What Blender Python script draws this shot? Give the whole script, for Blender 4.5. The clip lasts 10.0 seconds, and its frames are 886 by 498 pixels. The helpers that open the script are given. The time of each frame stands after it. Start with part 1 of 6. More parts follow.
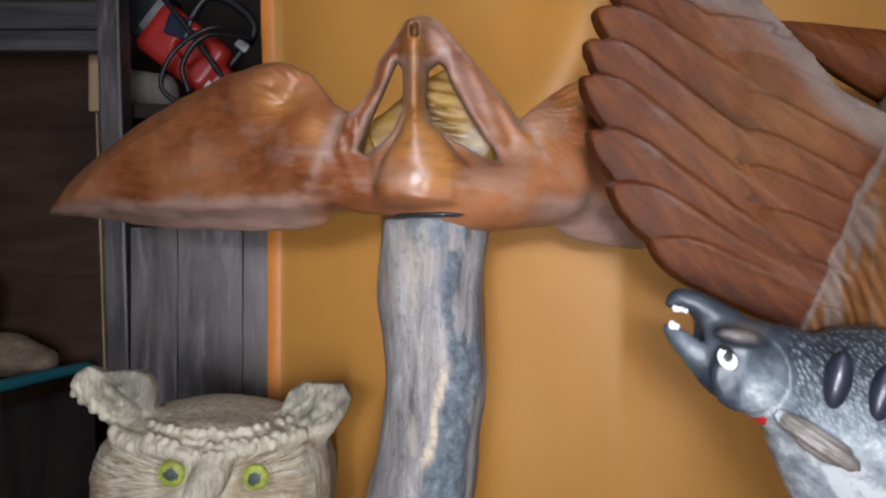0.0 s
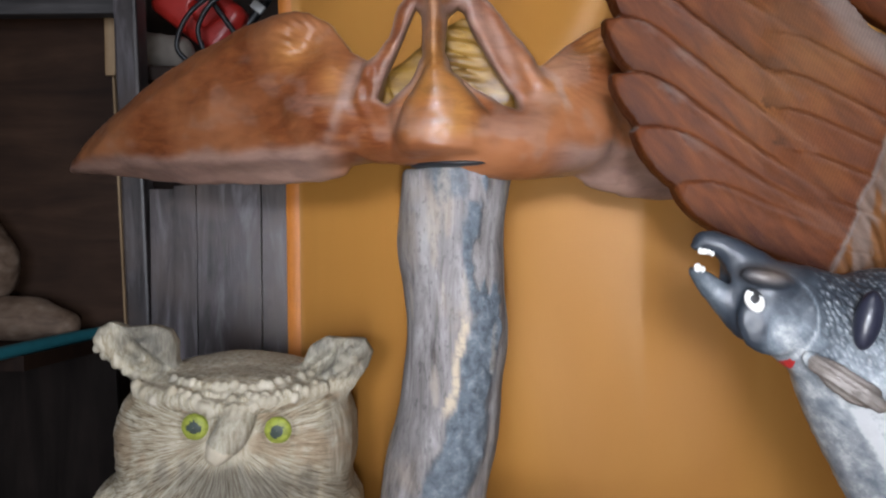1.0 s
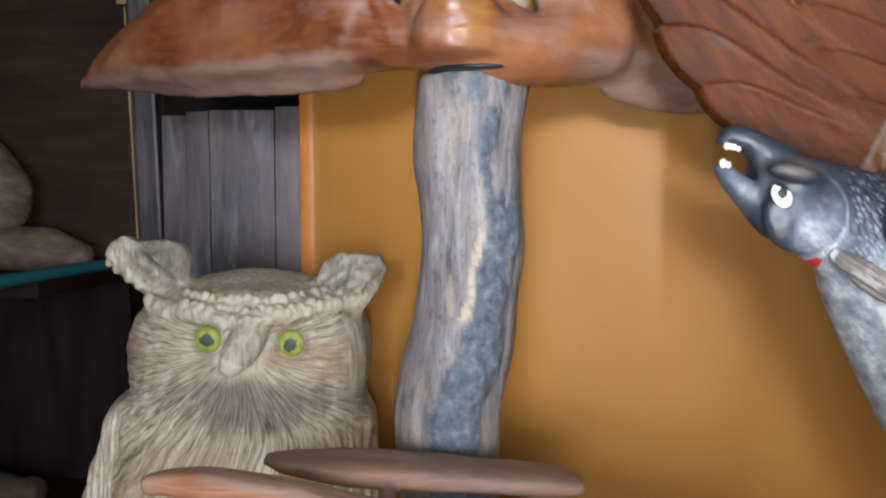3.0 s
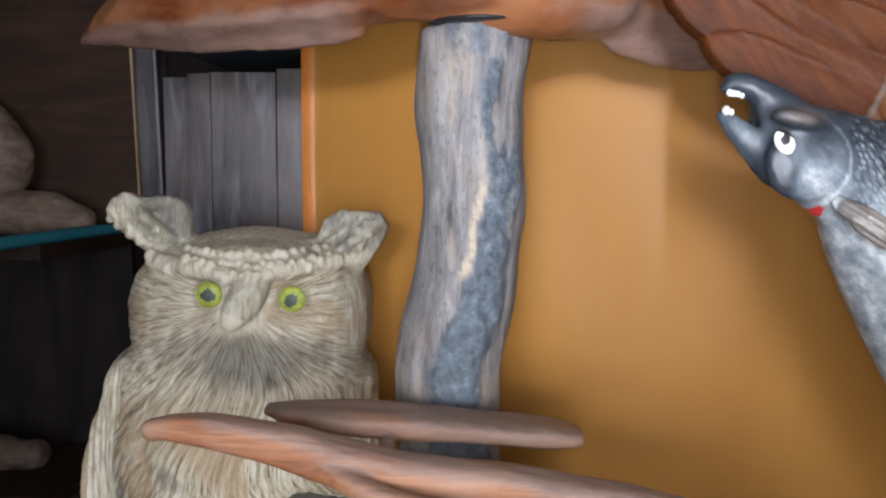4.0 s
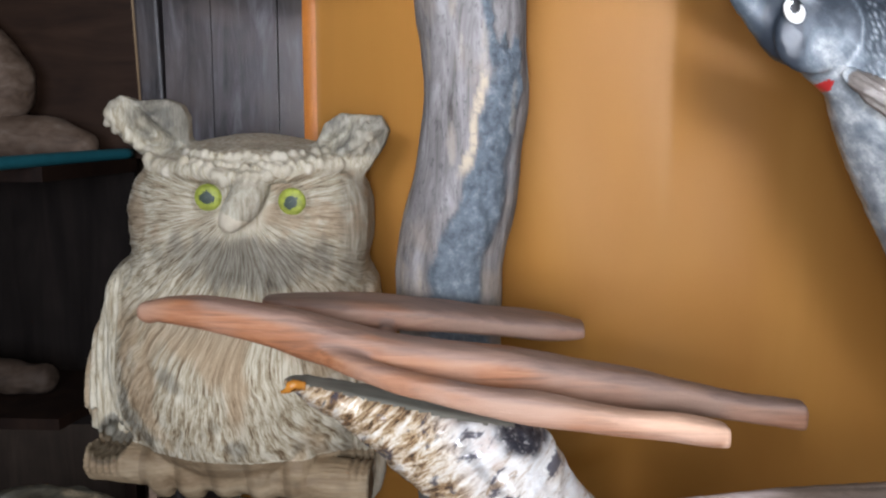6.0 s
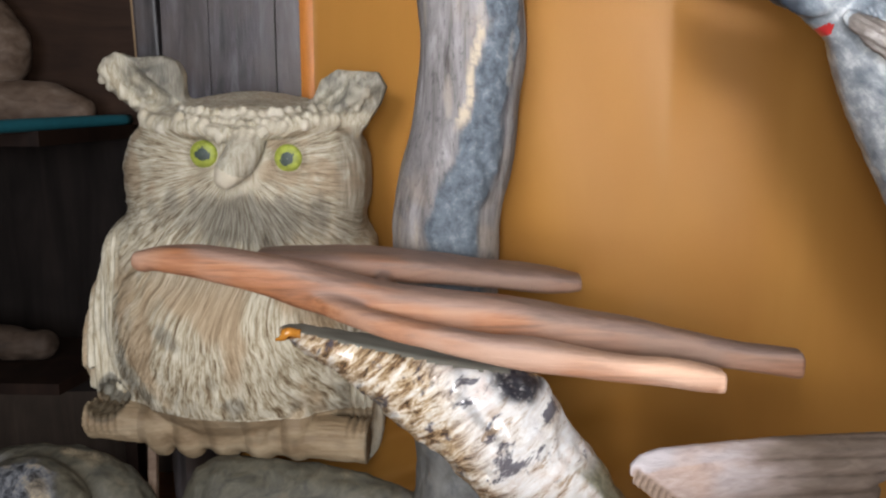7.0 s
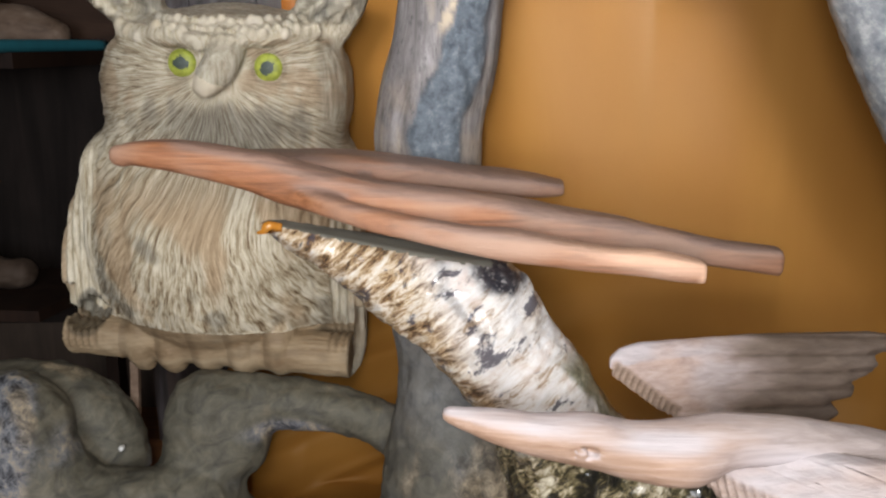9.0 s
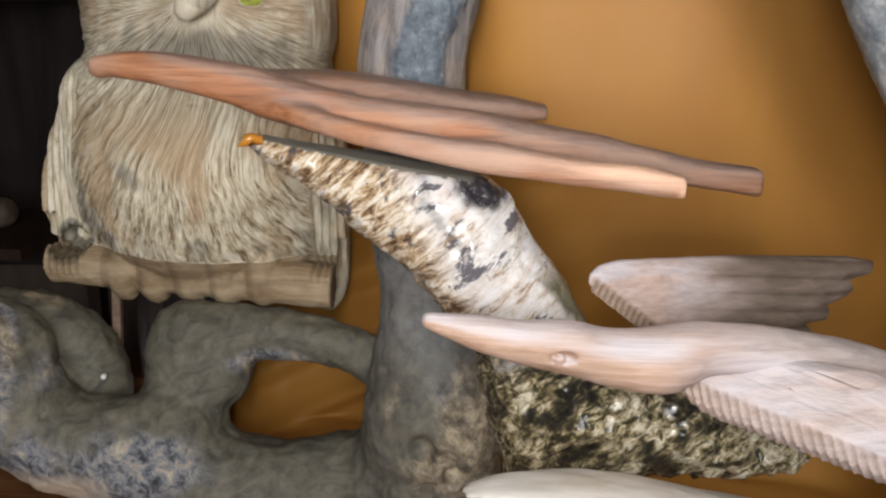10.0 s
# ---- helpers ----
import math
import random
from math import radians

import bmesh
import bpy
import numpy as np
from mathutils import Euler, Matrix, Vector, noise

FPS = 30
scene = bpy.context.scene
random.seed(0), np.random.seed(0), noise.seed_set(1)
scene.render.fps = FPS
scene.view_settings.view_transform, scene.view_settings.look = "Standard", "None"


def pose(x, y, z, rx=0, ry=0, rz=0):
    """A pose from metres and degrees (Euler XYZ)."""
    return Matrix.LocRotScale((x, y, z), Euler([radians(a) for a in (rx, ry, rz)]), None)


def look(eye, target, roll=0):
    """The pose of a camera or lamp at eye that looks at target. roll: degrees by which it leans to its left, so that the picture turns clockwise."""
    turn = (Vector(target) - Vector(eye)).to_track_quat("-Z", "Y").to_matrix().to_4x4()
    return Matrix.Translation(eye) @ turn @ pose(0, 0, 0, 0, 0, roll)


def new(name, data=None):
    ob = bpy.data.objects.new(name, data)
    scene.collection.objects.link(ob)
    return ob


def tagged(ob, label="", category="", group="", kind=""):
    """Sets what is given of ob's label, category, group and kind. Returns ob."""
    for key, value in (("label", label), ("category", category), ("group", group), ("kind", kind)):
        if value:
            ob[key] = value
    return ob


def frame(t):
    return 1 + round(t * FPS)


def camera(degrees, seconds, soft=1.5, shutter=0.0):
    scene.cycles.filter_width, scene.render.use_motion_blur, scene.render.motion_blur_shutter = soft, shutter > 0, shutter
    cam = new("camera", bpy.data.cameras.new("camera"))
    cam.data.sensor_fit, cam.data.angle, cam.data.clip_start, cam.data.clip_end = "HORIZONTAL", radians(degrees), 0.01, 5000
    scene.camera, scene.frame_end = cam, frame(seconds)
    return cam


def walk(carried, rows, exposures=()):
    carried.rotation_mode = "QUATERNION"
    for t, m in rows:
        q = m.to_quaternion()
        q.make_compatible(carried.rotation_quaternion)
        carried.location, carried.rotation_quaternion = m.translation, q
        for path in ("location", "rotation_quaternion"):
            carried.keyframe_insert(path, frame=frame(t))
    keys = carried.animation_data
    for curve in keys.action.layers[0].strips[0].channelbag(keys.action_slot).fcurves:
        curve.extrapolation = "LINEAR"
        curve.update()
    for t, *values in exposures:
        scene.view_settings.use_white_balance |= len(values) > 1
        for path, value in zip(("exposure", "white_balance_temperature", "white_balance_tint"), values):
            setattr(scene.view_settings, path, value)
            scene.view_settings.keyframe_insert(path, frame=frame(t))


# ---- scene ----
cam = camera(53.7, 10.0, soft=2.2)
METRES, EYE, TILT, LEAN, TURN = 0.30, 1.45, 0.0, 0.0, 0.0
ROWS = [
    (0.0, 0.0, 0.0, 0.0, 0.0, 0.0, -0.0),
    (0.5, -0.0034, 0.016, -0.0487, 0.18, -0.41, 0.07),
    (1.0, -0.019, 0.0254, -0.091, 1.04, -1.71, 0.41),
    (1.5, -0.0348, 0.0485, -0.1444, 1.47, -2.43, 0.52),
    (2.0, -0.0369, 0.0641, -0.1885, 1.59, -2.9, 0.4),
    (2.5, -0.0362, 0.0763, -0.2352, 1.77, -3.58, 0.18),
    (4.0, -0.0243, 0.0793, -0.3746, 2.14, -5.82, -0.25),
    (4.5, -0.0177, 0.0794, -0.4202, 2.3, -6.19, -0.36),
    (5.0, -0.0066, 0.0889, -0.4783, 2.17, -6.59, -0.36),
    (5.5, -0.0014, 0.0993, -0.5428, 2.57, -7.73, -0.28),
    (7.0, 0.025, 0.1071, -0.6809, 2.82, -10.31, -0.04),
    (7.5, 0.0219, 0.112, -0.7238, 2.64, -10.97, -0.25),
    (8.0, 0.0288, 0.1075, -0.7557, 2.06, -11.92, -0.44),
    (8.5, 0.0278, 0.1013, -0.7953, 1.89, -12.85, -0.45),
    (9.0, 0.0251, 0.0819, -0.8372, 1.69, -13.52, -0.48),
    (9.5, 0.0279, 0.0642, -0.9034, 1.59, -14.44, -0.59),
    (10.0, 0.0395, 0.0455, -0.9616, 0.92, -16.02, -1.28),
]
walk(cam, [(t, pose(0, 0, EYE, TILT, LEAN, TURN) @ pose(METRES * x, METRES * y, METRES * z, 90 + pitch, roll, yaw)) for t, x, y, z, yaw, pitch, roll in ROWS],
     [(0.0, -0.12, 6050, 10), (4.5, -0.03, 5900, 10), (5.6, -0.02, 5850, 10), (7.0, 0.0, 6350, 10), (8.5, 0.0, 6450, 10), (10.0, -0.03, 6600, 10)])

# ---- light ----
world = bpy.data.worlds.new("room_air")
world.use_nodes = True
world.node_tree.nodes["Background"].inputs["Color"].default_value = (0.55, 0.75, 1.0, 1)
world.node_tree.nodes["Background"].inputs["Strength"].default_value = 0.024
scene.world = world


def lamp(name, kind, power, colour, m, **more):
    data = bpy.data.lights.new(name, kind)
    data.energy, data.color = power, colour
    for key, value in more.items():
        if key == "size":
            data.size = value
        if key == "size_y":
            data.shape, data.size_y = "RECTANGLE", value
        if key == "radius":
            data.shadow_soft_size = value
        if key == "spread":
            data.spread = radians(value)
    ob = new(name, data)
    ob.matrix_world = m
    return ob


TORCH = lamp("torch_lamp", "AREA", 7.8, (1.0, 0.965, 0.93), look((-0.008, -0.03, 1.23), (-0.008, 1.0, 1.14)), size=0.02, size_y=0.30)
# added overhead fill, no fixture is known there
OVERHEAD_FILL = lamp("overhead_fill_lamp", "AREA", 7.0, (1.0, 0.96, 0.92), look((0.25, -0.35, 2.5), (0.1, 1.0, 1.2)), size=1.2, size_y=0.25)
# added soft fill from an assumed, unseen window
WINDOW_FILL = lamp("unseen_window_fill", "AREA", 54.0, (0.90, 0.935, 1.0), look((-0.10, -2.47, 1.53), (0.06, 1.0, 1.2)), size=1.25, size_y=1.1)
# added narrow beam that brightens the upper cloth beside the trunk
WINDOW_BEAM = lamp("unseen_window_beam", "AREA", 2.2, (0.95, 0.95, 1.0), look((-0.20, -2.42, 1.72), (0.16, 1.3, 1.55)), size=0.50, size_y=0.26, spread=24)

# ---- materials ----


class Nodes:
    """A short way to write a material's nodes."""

    def __init__(self, name):
        self.material = bpy.data.materials.new(name)
        self.material.use_nodes = True
        self.tree = self.material.node_tree
        self.shader = self.tree.nodes["Principled BSDF"]
        self.place = self.tree.nodes.new("ShaderNodeTexCoord").outputs["Object"]

    def link(self, a, b):
        if hasattr(a, "is_output"):
            self.tree.links.new(a, b)
        else:
            b.default_value = a

    def stretch(self, scale, turn=(0, 0, 0)):
        v = self.place
        for key, value in (("Rotation", [radians(a) for a in turn]), ("Scale", scale)):
            n = self.tree.nodes.new("ShaderNodeMapping")
            n.inputs[key].default_value = value
            self.link(v, n.inputs["Vector"])
            v = n.outputs[0]
        return v

    def vector(self, x, y, z=0.0):
        n = self.tree.nodes.new("ShaderNodeCombineXYZ")
        for value, slot in zip((x, y, z), n.inputs):
            self.link(value, slot)
        return n.outputs[0]

    def noise(self, vector, scale, detail=5.0, rough=0.6, warp=0.0):
        n = self.tree.nodes.new("ShaderNodeTexNoise")
        n.inputs["Scale"].default_value, n.inputs["Detail"].default_value = scale, detail
        n.inputs["Roughness"].default_value, n.inputs["Distortion"].default_value = rough, warp
        self.link(vector, n.inputs["Vector"])
        return n.outputs["Fac"]

    def cells(self, vector, scale, feature="F1"):
        n = self.tree.nodes.new("ShaderNodeTexVoronoi")
        n.feature = feature
        n.inputs["Scale"].default_value = scale
        self.link(vector, n.inputs["Vector"])
        return n.outputs["Distance"]

    def bands(self, vector, scale, warp=2.0, direction="X"):
        n = self.tree.nodes.new("ShaderNodeTexWave")
        n.bands_direction = direction
        n.inputs["Scale"].default_value, n.inputs["Distortion"].default_value = scale, warp
        n.inputs["Detail"].default_value = 3
        self.link(vector, n.inputs["Vector"])
        return n.outputs["Fac"]

    def ramp(self, fac, stops):
        n = self.tree.nodes.new("ShaderNodeValToRGB")
        e = n.color_ramp.elements
        while len(e) < len(stops):
            e.new(0.5)
        for one, (at, c) in zip(e, stops):
            one.position = at
            one.color = (*c, 1) if len(c) == 3 else c
        self.link(fac, n.inputs["Fac"])
        return n.outputs["Color"]

    def mix(self, fac, a, b, how="MIX"):
        n = self.tree.nodes.new("ShaderNodeMix")
        n.data_type, n.blend_type = "RGBA", how
        self.link(fac, n.inputs[0])
        for value, slot in ((a, n.inputs[6]), (b, n.inputs[7])):
            self.link(value if hasattr(value, "is_output") else (*value, 1), slot)
        return n.outputs[2]

    def math(self, how, a, b=0.0, clamp=False):
        n = self.tree.nodes.new("ShaderNodeMath")
        n.operation, n.use_clamp = how, clamp
        self.link(a, n.inputs[0])
        self.link(b, n.inputs[1])
        return n.outputs[0]

    def value(self, name):
        n = self.tree.nodes.new("ShaderNodeAttribute")
        n.attribute_name = name
        return n.outputs["Fac"]

    def finish(self, colour, rough=0.6, height=None, bump=0.3, depth=0.002, coat=0.0, metal=0.0, coat_rough=0.1):
        s = self.shader
        if not hasattr(colour, "is_output"):
            colour = (*colour, 1)
        self.link(colour, s.inputs["Base Color"])
        self.link(rough, s.inputs["Roughness"])
        self.link(metal, s.inputs["Metallic"])
        s.inputs["Coat Weight"].default_value, s.inputs["Coat Roughness"].default_value = coat, coat_rough
        if height is not None:
            b = self.tree.nodes.new("ShaderNodeBump")
            b.inputs["Strength"].default_value, b.inputs["Distance"].default_value = bump, depth
            self.link(height, b.inputs["Height"])
            self.link(b.outputs[0], s.inputs["Normal"])
        return self.material


def wood(name, dark, mid, light, grain=(6, 6, 60), turn=(0, 0, 0), rough=0.55, bump=0.4, depth=0.0015, coat=0.0, stain=None, coat_rough=0.12, spread=(0.32, 0.52, 0.7), pale=None, gloss=0.5, tint=None, barbs=0.0):
    """Wood with long grain, broad stains and fine pores."""
    n = Nodes(name)
    v = n.stretch(grain, turn)
    long = n.noise(v, 1.0, 7, 0.62, 0.6)
    broad = n.noise(n.place, 7.0, 3, 0.5, 0.4)
    fine = n.noise(v, 5.0, 4, 0.6)
    c = n.ramp(long, [(spread[0], dark), (spread[1], mid), (spread[2], light)])
    c = n.mix(n.math("MULTIPLY", fine, 0.45), c, n.mix(1.0, c, (0.45, 0.42, 0.40), "MULTIPLY"))
    if stain:
        c = n.mix(n.ramp(broad, [(0.42, (0, 0, 0)), (0.62, (1, 1, 1))]), c, stain)
    mottled = n.ramp(broad, [(0.3, (0.8, 0.8, 0.8)), (0.7, (1.1, 1.1, 1.1))])
    c = n.mix(1.0, c, mottled, "MULTIPLY")
    if tint:
        c = n.mix(n.value("tint"), c, n.mix(1.0, tint, n.ramp(long, [(0.3, (0.6, 0.6, 0.6)), (0.6, (1.0, 1.0, 1.0))]), "MULTIPLY"))
    if pale:
        c = n.mix(n.value("pale"), c, n.mix(1.0, pale, n.ramp(long, [(0.3, (0.72, 0.72, 0.72)), (0.6, (1.0, 1.0, 1.0))]), "MULTIPLY"))
    c = n.mix(n.value("darkened"), c, n.mix(1.0, c, (0.36, 0.37, 0.37), "MULTIPLY"))
    # groove darkens carved hollows and streaks; the eagle's feather shade enters here
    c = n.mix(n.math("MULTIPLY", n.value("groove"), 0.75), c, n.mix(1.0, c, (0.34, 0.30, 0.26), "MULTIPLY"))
    relief = n.math("ADD", long, n.math("MULTIPLY", fine, 0.6))
    if barbs:
        line = n.bands(n.stretch((1, 1, 1), (0, -16, 0)), barbs, 1.6, "X")
        line = n.math("MULTIPLY", line, n.value("barb"))
        c = n.mix(n.math("MULTIPLY", line, 0.22), c, n.mix(1.0, c, (0.40, 0.36, 0.33), "MULTIPLY"))
        relief = n.math("SUBTRACT", relief, n.math("MULTIPLY", line, 1.2))
    r = n.math("ADD", n.math("MULTIPLY", n.math("SUBTRACT", long, 0.5), 0.3), rough, True)
    n.shader.inputs["Specular IOR Level"].default_value = gloss
    return n.finish(c, r, relief, bump, depth, coat, coat_rough=coat_rough)


def varied(material):
    """Lets alike pieces differ a little in tone."""
    n = material.node_tree.nodes
    shader = n["Principled BSDF"]
    link = shader.inputs["Base Color"].links[0]
    source = link.from_socket
    info, ramp, mix = n.new("ShaderNodeObjectInfo"), n.new("ShaderNodeMapRange"), n.new("ShaderNodeVectorMath")
    ramp.inputs["To Min"].default_value, ramp.inputs["To Max"].default_value = 0.7, 1.35
    mix.operation = "SCALE"
    tree = material.node_tree
    tree.links.new(info.outputs["Random"], ramp.inputs["Value"])
    tree.links.new(source, mix.inputs[0])
    tree.links.new(ramp.outputs[0], mix.inputs["Scale"])
    tree.links.new(mix.outputs[0], shader.inputs["Base Color"])
    return material


def plain(name, colour, rough=0.5, metal=0.0, coat=0.0, wear=0.25, scale=30, bump=0.1):
    """Paint, plastic or metal with faint dirt and unevenness."""
    n = Nodes(name)
    a = n.noise(n.place, scale, 5, 0.6)
    c = n.mix(n.math("MULTIPLY", n.ramp(a, [(0.35, (1, 1, 1)), (0.7, (0, 0, 0))]), wear), colour, [k * 0.5 for k in colour])
    r = n.math("ADD", n.math("MULTIPLY", n.math("SUBTRACT", a, 0.5), 0.25), rough, True)
    return n.finish(c, r, a, bump, 0.001, coat, metal)


def owl_wood():
    """Pale carved wood; fine knife strokes follow the plumage fanned out over face and breast."""
    n = Nodes("pale_carved_wood")
    plume = n.value("plume")
    fan, reach = n.value("fan"), n.value("reach")
    stroke = n.noise(n.vector(n.math("MULTIPLY", fan, 30.0), n.math("MULTIPLY", reach, 24.0)), 1.0, 4, 0.62, 0.35)
    hair = n.noise(n.vector(n.math("MULTIPLY", fan, 70.0), n.math("MULTIPLY", reach, 55.0), 3.0), 1.0, 4, 0.65, 0.3)
    grain = n.noise(n.stretch((150, 150, 22)), 1.0, 6, 0.65, 0.4)
    broad = n.noise(n.place, 9.0, 4, 0.6, 0.5)
    cut = n.math("ADD", n.math("MULTIPLY", stroke, 0.50), n.math("MULTIPLY", hair, 0.50))
    calm = n.math("ADD", n.math("MULTIPLY", grain, 0.5), 0.28)
    tone = n.math("ADD", n.math("MULTIPLY", cut, plume), n.math("MULTIPLY", calm, n.math("SUBTRACT", 1.0, plume)))
    c = n.ramp(tone, [(0.37, (0.15, 0.095, 0.050)), (0.44, (0.38, 0.310, 0.205)), (0.50, (0.58, 0.520, 0.390)), (0.58, (0.78, 0.735, 0.610))])
    c = n.mix(1.0, c, n.ramp(broad, [(0.3, (0.78, 0.76, 0.72)), (0.7, (1.04, 1.03, 1.0))]), "MULTIPLY")
    c = n.mix(n.value("tint"), c, n.mix(1.0, (0.52, 0.37, 0.22), n.ramp(cut, [(0.35, (0.55, 0.55, 0.55)), (0.6, (1, 1, 1))]), "MULTIPLY"))
    c = n.mix(n.value("darkened"), c, n.ramp(tone, [(0.36, (0.050, 0.047, 0.039)), (0.50, (0.110, 0.104, 0.087)), (0.64, (0.24, 0.226, 0.186))]))
    c = n.mix(n.math("MULTIPLY", n.value("groove"), 0.55), c, n.mix(1.0, c, (0.40, 0.34, 0.27), "MULTIPLY"))
    fine = n.noise(n.place, 260.0, 4, 0.7)
    h = n.math("ADD", n.math("MULTIPLY", tone, 1.6), n.math("MULTIPLY", fine, 0.18))
    return n.finish(c, 0.74, h, 0.75, 0.0035)


OWL = owl_wood()
OWL_LIGHT = wood("bare_carved_wood", (0.55, 0.48, 0.35), (0.68, 0.62, 0.49), (0.76, 0.71, 0.60), (25, 25, 9), rough=0.75, bump=0.25)
OWL_PERCH = wood("tan_carved_log_wood", (0.23, 0.155, 0.085), (0.37, 0.275, 0.165), (0.48, 0.38, 0.25), (9, 40, 40), rough=0.7, bump=0.5)
IRIS = plain("yellow_green_eye_paint", (0.36, 0.41, 0.055), 0.55, wear=0.9, scale=140)
PUPIL = plain("dark_eye_paint", (0.04, 0.06, 0.05), 0.55, wear=0.8, scale=160)
VARNISH = wood("varnished_red_wood", (0.140, 0.038, 0.013), (0.205, 0.064, 0.021), (0.268, 0.098, 0.032), (14, 40, 90), rough=0.40, bump=0.22, depth=0.001, coat=0.10, coat_rough=0.14, stain=(0.245, 0.098, 0.040), pale=(0.285, 0.190, 0.155), gloss=0.22, tint=(0.34, 0.150, 0.038))
VARNISH_GOLD = wood("varnished_golden_wood", (0.15, 0.075, 0.012), (0.29, 0.160, 0.024), (0.38, 0.225, 0.042), (14, 14, 60), rough=0.5, bump=0.2, coat=0.06)
EAGLE = wood("varnished_brown_feather_wood", (0.070, 0.017, 0.005), (0.114, 0.032, 0.009), (0.155, 0.052, 0.015), (70, 30, 14), (0, 41, 0), rough=0.52, bump=0.22, depth=0.001, pale=(0.17, 0.145, 0.132), gloss=0.10, barbs=110.0, tint=(0.185, 0.082, 0.028))
DUCK = wood("oiled_red_brown_wood", (0.200, 0.078, 0.032), (0.37, 0.152, 0.066), (0.46, 0.230, 0.118), (9, 150, 200), rough=0.55, bump=0.7, stain=(0.33, 0.205, 0.145), pale=(0.62, 0.39, 0.27), tint=(0.29, 0.19, 0.15))
GOOSE = wood("pale_pink_grey_wood", (0.37, 0.225, 0.150), (0.50, 0.335, 0.245), (0.58, 0.43, 0.365), (8, 120, 190), rough=0.55, bump=0.8, pale=(0.49, 0.445, 0.46), tint=(0.27, 0.20, 0.15))
PALE_BIRD = wood("bleached_wood", (0.50, 0.45, 0.38), (0.66, 0.63, 0.58), (0.74, 0.73, 0.71), (7, 50, 50), rough=0.6, bump=0.3)
TABLE = wood("orange_brown_table_wood", (0.16, 0.06, 0.02), (0.28, 0.12, 0.045), (0.36, 0.18, 0.07), (3, 40, 40), rough=0.45, bump=0.15)
DARK_PANEL = wood("dark_brown_plywood", (0.014, 0.007, 0.005), (0.026, 0.013, 0.008), (0.038, 0.020, 0.012), (14, 14, 2.2), rough=0.6, bump=0.15, gloss=0.25)
PLYWOOD = wood("brown_plywood_panel", (0.030, 0.0145, 0.009), (0.055, 0.0275, 0.0158), (0.076, 0.040, 0.024), (2.2, 14, 14), rough=0.6, bump=0.2, gloss=0.25)
GREY_BOARD = wood("weathered_grey_board_wood", (0.020, 0.016, 0.016), (0.088, 0.076, 0.078), (0.30, 0.28, 0.31), (30, 10, 4.0), rough=0.44, bump=0.7, stain=(0.095, 0.074, 0.066), spread=(0.30, 0.50, 0.74))
varied(GREY_BOARD)
GREY_BEAM = wood("weathered_grey_beam_wood", (0.030, 0.028, 0.030), (0.072, 0.068, 0.070), (0.13, 0.125, 0.128), (2.4, 20, 28), rough=0.7, bump=0.6)
PALE_BATTEN = wood("fresh_pale_batten_wood", (0.40, 0.25, 0.12), (0.52, 0.35, 0.19), (0.60, 0.44, 0.27), (30, 30, 4), rough=0.6, bump=0.2)
LOAF = wood("dusty_tan_carved_wood", (0.12, 0.074, 0.048), (0.22, 0.150, 0.105), (0.31, 0.235, 0.18), (14, 20, 30), rough=0.75, bump=0.4)
# darkened copy of LOAF, carries the dimness of the lower shelf
SHADED_CARVING = wood("shaded_carved_wood", (0.050, 0.030, 0.018), (0.092, 0.060, 0.040), (0.13, 0.095, 0.070), (14, 20, 30), rough=0.75, bump=0.4)
# near-black panel wood: the shade below the shelf is put into its colour
SHADED_PANEL = wood("shaded_panel_wood", (0.010, 0.007, 0.006), (0.020, 0.015, 0.013), (0.032, 0.023, 0.020), (14, 14, 2.2), rough=0.7, bump=0.15, gloss=0.15)
WALL = wood("dark_room_wall_boards", (0.06, 0.04, 0.028), (0.10, 0.07, 0.05), (0.14, 0.10, 0.075), (10, 10, 1.5), rough=0.7, bump=0.3)
PLASTER = plain("room_plaster", (0.22, 0.20, 0.17), 0.85, scale=9, bump=0.3)
TEAL = plain("teal_paint", (0.035, 0.20, 0.25), 0.45, wear=0.4, scale=40)
PALE_BLUE = plain("pale_blue_paint", (0.15, 0.21, 0.27), 0.5, wear=0.5, scale=30)
AMBER = plain("amber_resin", (0.42, 0.17, 0.022), 0.25, coat=0.5, wear=0.5, scale=120)
BLACK = plain("black_plastic", (0.012, 0.013, 0.016), 0.4, scale=60)
RED = plain("red_plastic", (0.48, 0.028, 0.020), 0.35, wear=0.3, scale=50)
STEEL = plain("dull_steel", (0.55, 0.56, 0.58), 0.35, metal=0.9)
SACK = plain("dusty_beige_canvas", (0.23, 0.20, 0.17), 0.9, scale=24, bump=0.5)
GLASS_BLUE = plain("dark_blue_plastic", (0.02, 0.03, 0.06), 0.25)
CLAW = plain("black_claw_paint", (0.022, 0.024, 0.042), 0.38, coat=0.25, wear=0.6, scale=90, bump=0.4)


